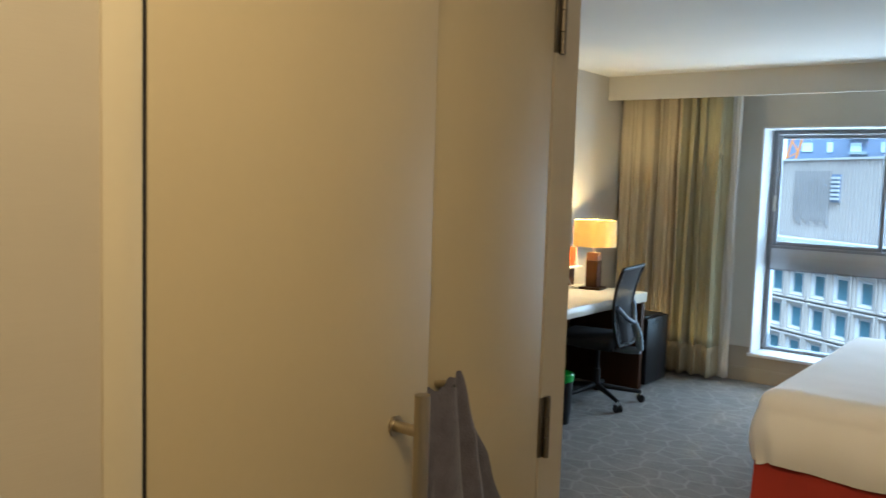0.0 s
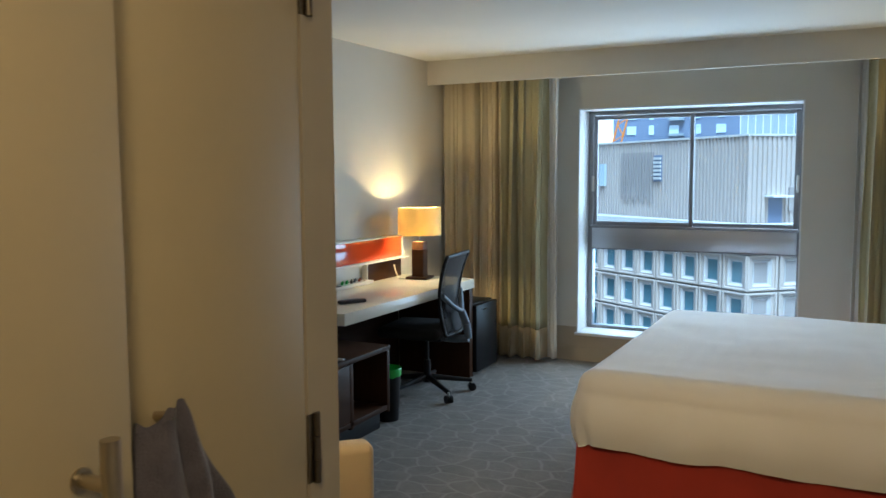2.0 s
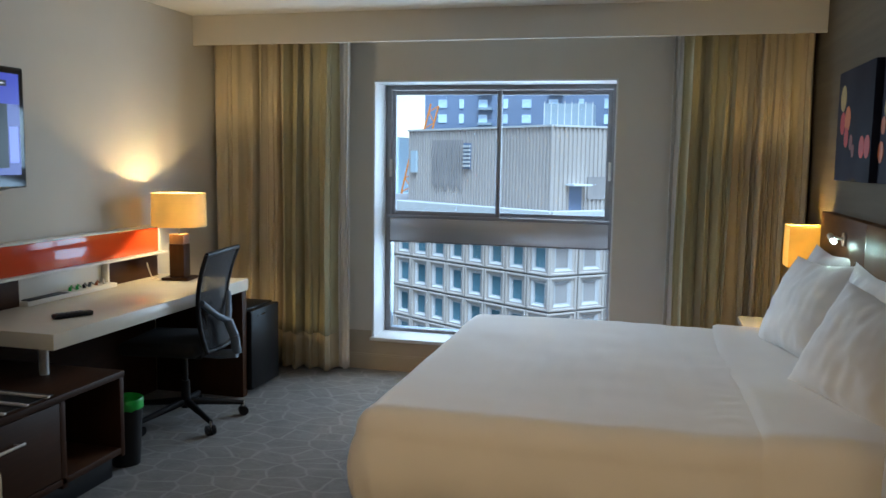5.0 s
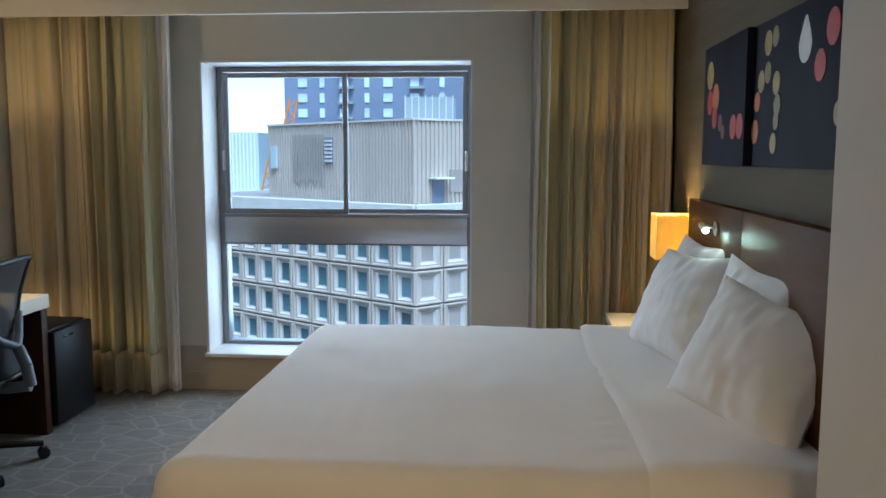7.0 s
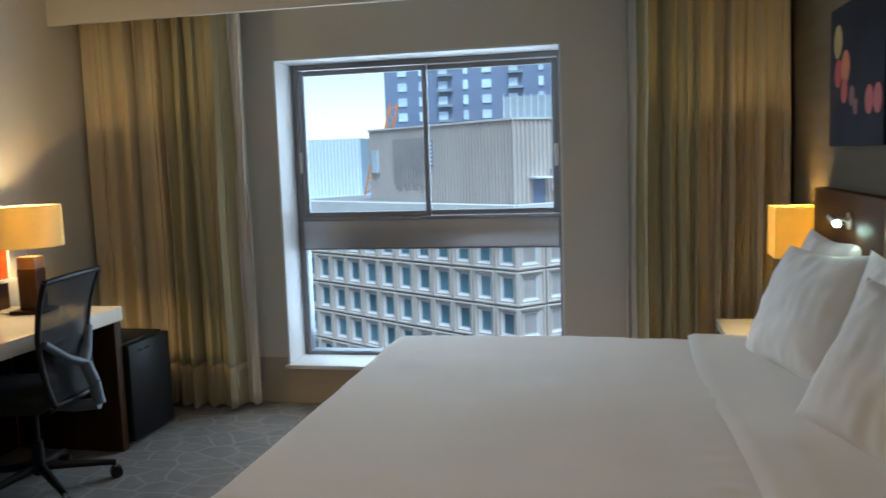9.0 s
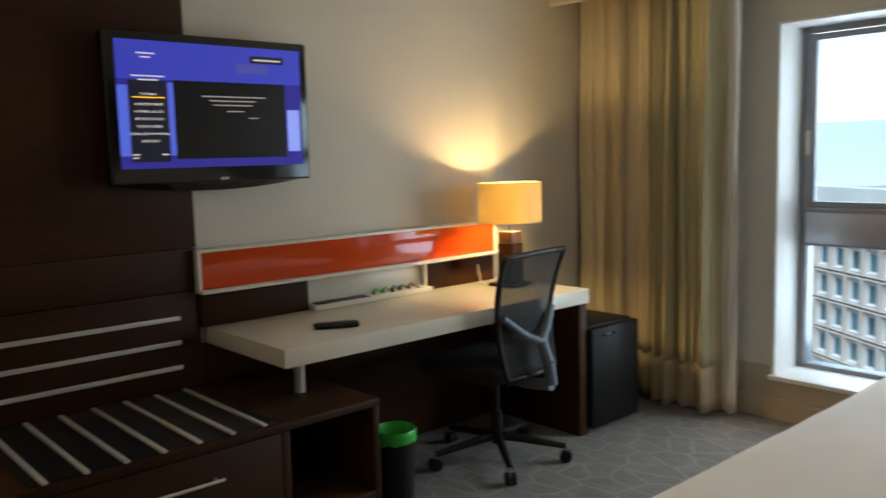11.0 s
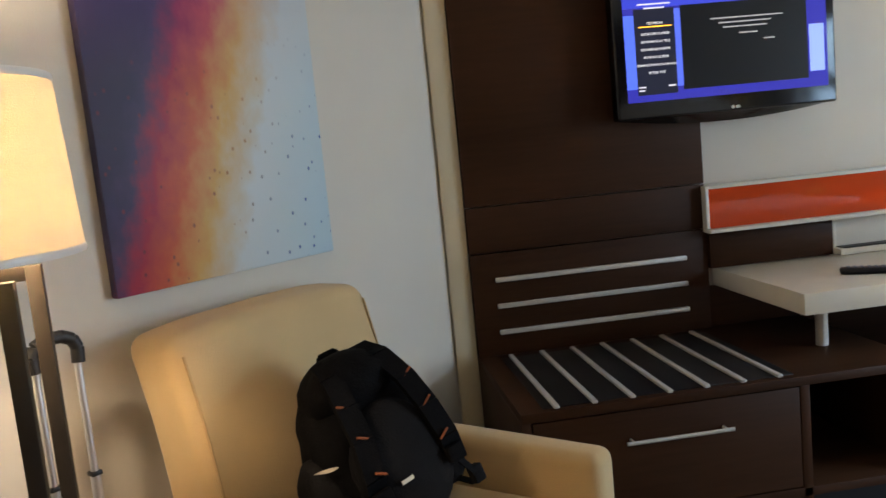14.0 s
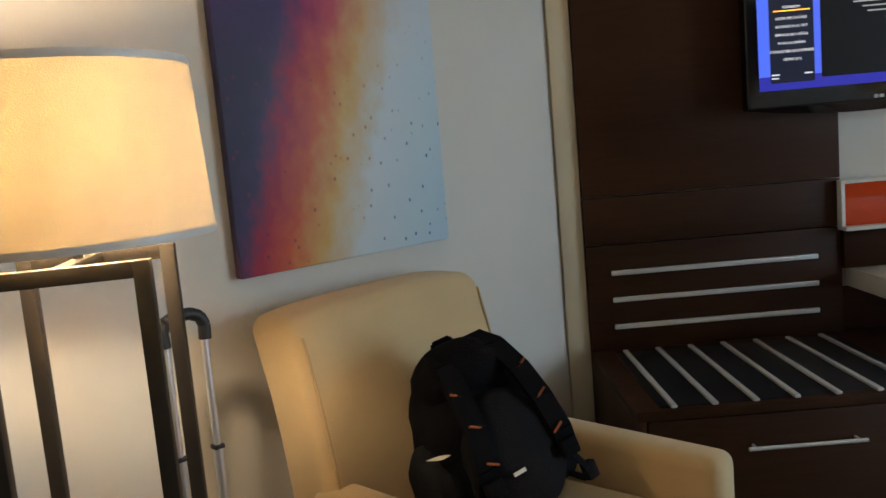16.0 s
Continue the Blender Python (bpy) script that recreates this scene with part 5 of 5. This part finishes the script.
def penthouse():
    o = thing("plant_room", "ribbed brown-grey plant room on the office roof", "building")
    P, L, R = Vector((-4.75, 62.0, 0)), Vector((-21.2, 76.0, 0)), Vector((10.0, 74.0, 0))
    for a, b in ((L, P), (P, R)):
        d = b - a
        n = int(d.length / 0.42)
        side = Vector((d.y, -d.x, 0)).normalized()
        bm = bmesh.new()
        prof = []
        for i in range(n):
            for t, off in ((0.0, 0.0), (0.42, 0.0), (0.5, 0.13), (0.92, 0.13)):
                prof.append(a + d * ((i + t) / n) + side * off)
        prof.append(b)
        lo = [bm.verts.new((q.x, q.y, -2.9)) for q in prof]
        hi = [bm.verts.new((q.x, q.y, 4.35)) for q in prof]
        for i in range(len(prof) - 1):
            bm.faces.new((lo[i], lo[i + 1], hi[i + 1], hi[i]))
        part("ribbed_wall", bm, M_RIB, o, smooth=False)
        bm = bmesh.new()
        m = pose(a.x, a.y, 0, 0, 0, math.degrees(math.atan2(d.y, d.x)))
        box(bm, 0, d.length, -0.2, 0.3, 4.35, 4.52, 0, 1, m)
        part("coping", bm, M_PARAPET, o, smooth=False)
    bm = bmesh.new()
    bm.faces.new([bm.verts.new((q[0], q[1], 4.36)) for q in ((-4.75, 62.1), (10, 74), (-8, 95), (-21.2, 76))])
    part("roof", bm, M_PARAPET, o, smooth=False)
    d = P - L
    face = pose(L.x, L.y, 0, 0, 0, math.degrees(math.atan2(d.y, d.x)))
    bm = bmesh.new()
    for k in range(12):
        box(bm, 4.5 + k * 0.42, 4.76 + k * 0.42, -0.20, 0.02, -0.9 - 0.25 * (k % 3), 3.4, 0, 1, face)
    part("recess_cladding", bm, M_RIBDARK, o, smooth=False)
    lv = thing("louver", "pale louvred vent", "")
    lv.parent = o
    for k in range(6):
        bm = bmesh.new()
        box(bm, 9.7, 10.7, -0.32, -0.16, 0.9 + k * 0.36, 1.1 + k * 0.36, 0, 1, face)
        part("slat", bm, M_PARAPET, lv, smooth=False)
    bm = bmesh.new()
    box(bm, 9.6, 10.8, -0.17, 0.02, 0.7, 3.1, 0, 1, face)
    part("vent_back", bm, M_SLATE, lv, smooth=False)
    bm = bmesh.new()
    box(bm, 0.8, 1.8, -0.3, 0.02, 0.2, 2.4, 0, 1, face)
    part("equipment_box", bm, M_PALEBLDG, o, smooth=False)
    e = R - P
    face = pose(P.x, P.y, 0, 0, 0, math.degrees(math.atan2(e.y, e.x)))
    bm = bmesh.new()
    vs = box(bm, 1.3, 3.1, -1.3, 0.0, -0.45, -0.30, 0, 1, face)
    part("awning", bm, M_WHITE, o, "white door canopy", False)
    bm = bmesh.new()
    box(bm, 1.6, 2.8, -0.2, 0.02, -2.8, -0.5, 0, 1, face)
    part("service_door", bm, M_SLATE, o, smooth=False)
    bm = bmesh.new()
    box(bm, 3.4, 6.0, -0.2, 0.02, -1.6, 0.3, 0, 1, face)
    part("vent_grille", bm, M_RIBDARK, o, smooth=False)
    g = thing("roof_deck", "glazed rooftop enclosure with pale posts", "building")
    for k in range(8):
        bm = bmesh.new()
        box(bm, -6.6 + k * 0.62, -6.53 + k * 0.62, 69.9, 70.0, 4.36, 6.9)
        part("post", bm, M_PARAPET, g, smooth=False)
    bm = bmesh.new()
    box(bm, -6.6, -2.2, 69.95, 74, 4.36, 6.75)
    part("glazing", bm, M_DECK, g, smooth=False)


def tower():
    t = thing("apartment_tower", "slate apartment tower with pale windows, haze put into its colour", "building")
    y = 165.0
    bm = bmesh.new()
    box(bm, -44.2, 22, y, y + 30, -45, 62)
    part("wall", bm, M_SLATE, t, smooth=False)
    bm = bmesh.new()
    box(bm, -0.95, 0.95, -0.2, 0.1, -0.85, 0.85)
    wide = finish("window", bm, M_TOWERGLASS, False)
    bm = bmesh.new()
    box(bm, -0.5, 0.5, -0.2, 0.1, -0.95, 0.95)
    slim = finish("window", bm, M_TOWERGLASS, False)
    bm = bmesh.new()
    box(bm, -1.5, 1.5, -1.4, 0, -0.5, 0.0)
    balc = finish("balcony", bm, M_DECK, False)
    for r in range(12):
        z = 4.0 + r * 3.1
        for k, (x, kind) in enumerate(((-40.3, 1), (-36.2, 0), (-31.6, 2), (-26.8, 0), (-22.4, 1), (-16.9, 2), (-11.2, 0), (-6.1, 0), (-1.0, 2), (5.0, 1), (10, 0), (15, 2))):
            piece("window", wide if kind else slim, t, pose(x, y, z))
            if kind == 2:
                piece("balcony", balc, t, pose(x + 0.6, y, z - 0.85))


def far_city():
    b = thing("pale_office_block", "pale blue-grey office block in the haze", "building")
    y = 135.0
    bm = bmesh.new()
    box(bm, -58, -40.6, y, y + 20, -45, 5.4)
    part("wall", bm, M_PALEBLDG, b, smooth=False)
    for k in range(26):
        bm = bmesh.new()
        box(bm, -57.6 + k * 0.65, -57.4 + k * 0.65, y - 0.3, y, -10, 5.2)
        part("fin", bm, M_WHITE, b, smooth=False)
    bm = bmesh.new()
    box(bm, -75, -36, y - 12, y + 5, -45, -4.6)
    part("podium", bm, M_PALEBLDG, b, smooth=False)
    c = thing("tower_crane", "orange lattice crane behind the roofs", "crane")
    base, tip = Vector((-29.6, 102.0, -4.0)), Vector((-25.4, 102.0, 8.8))
    mid = Vector((-28.3, 102, 1.6))
    bm = bmesh.new()
    for a, q in ((base, mid), (mid + Vector((1.2, 0, 0.6)), tip)):
        ax = (q - a)
        nrm = Vector((-ax.z, 0, ax.x)).normalized() * 0.55
        tube(bm, a - nrm, q - nrm, 0.12, seg=6)
        tube(bm, a + nrm, q + nrm, 0.12, seg=6)
        n = 6
        for k in range(n):
            s = 1 if k % 2 else -1
            tube(bm, a + ax * (k / n) + nrm * s, a + ax * ((k + 1) / n) - nrm * s, 0.08, seg=5)
    part("lattice", bm, M_CRANE, c)
    bm = bmesh.new()
    tube(bm, (-29.6, 102, -45), base, 0.5, seg=8)
    part("mast", bm, M_CRANE, c)


office()
penthouse()
tower()
far_city()
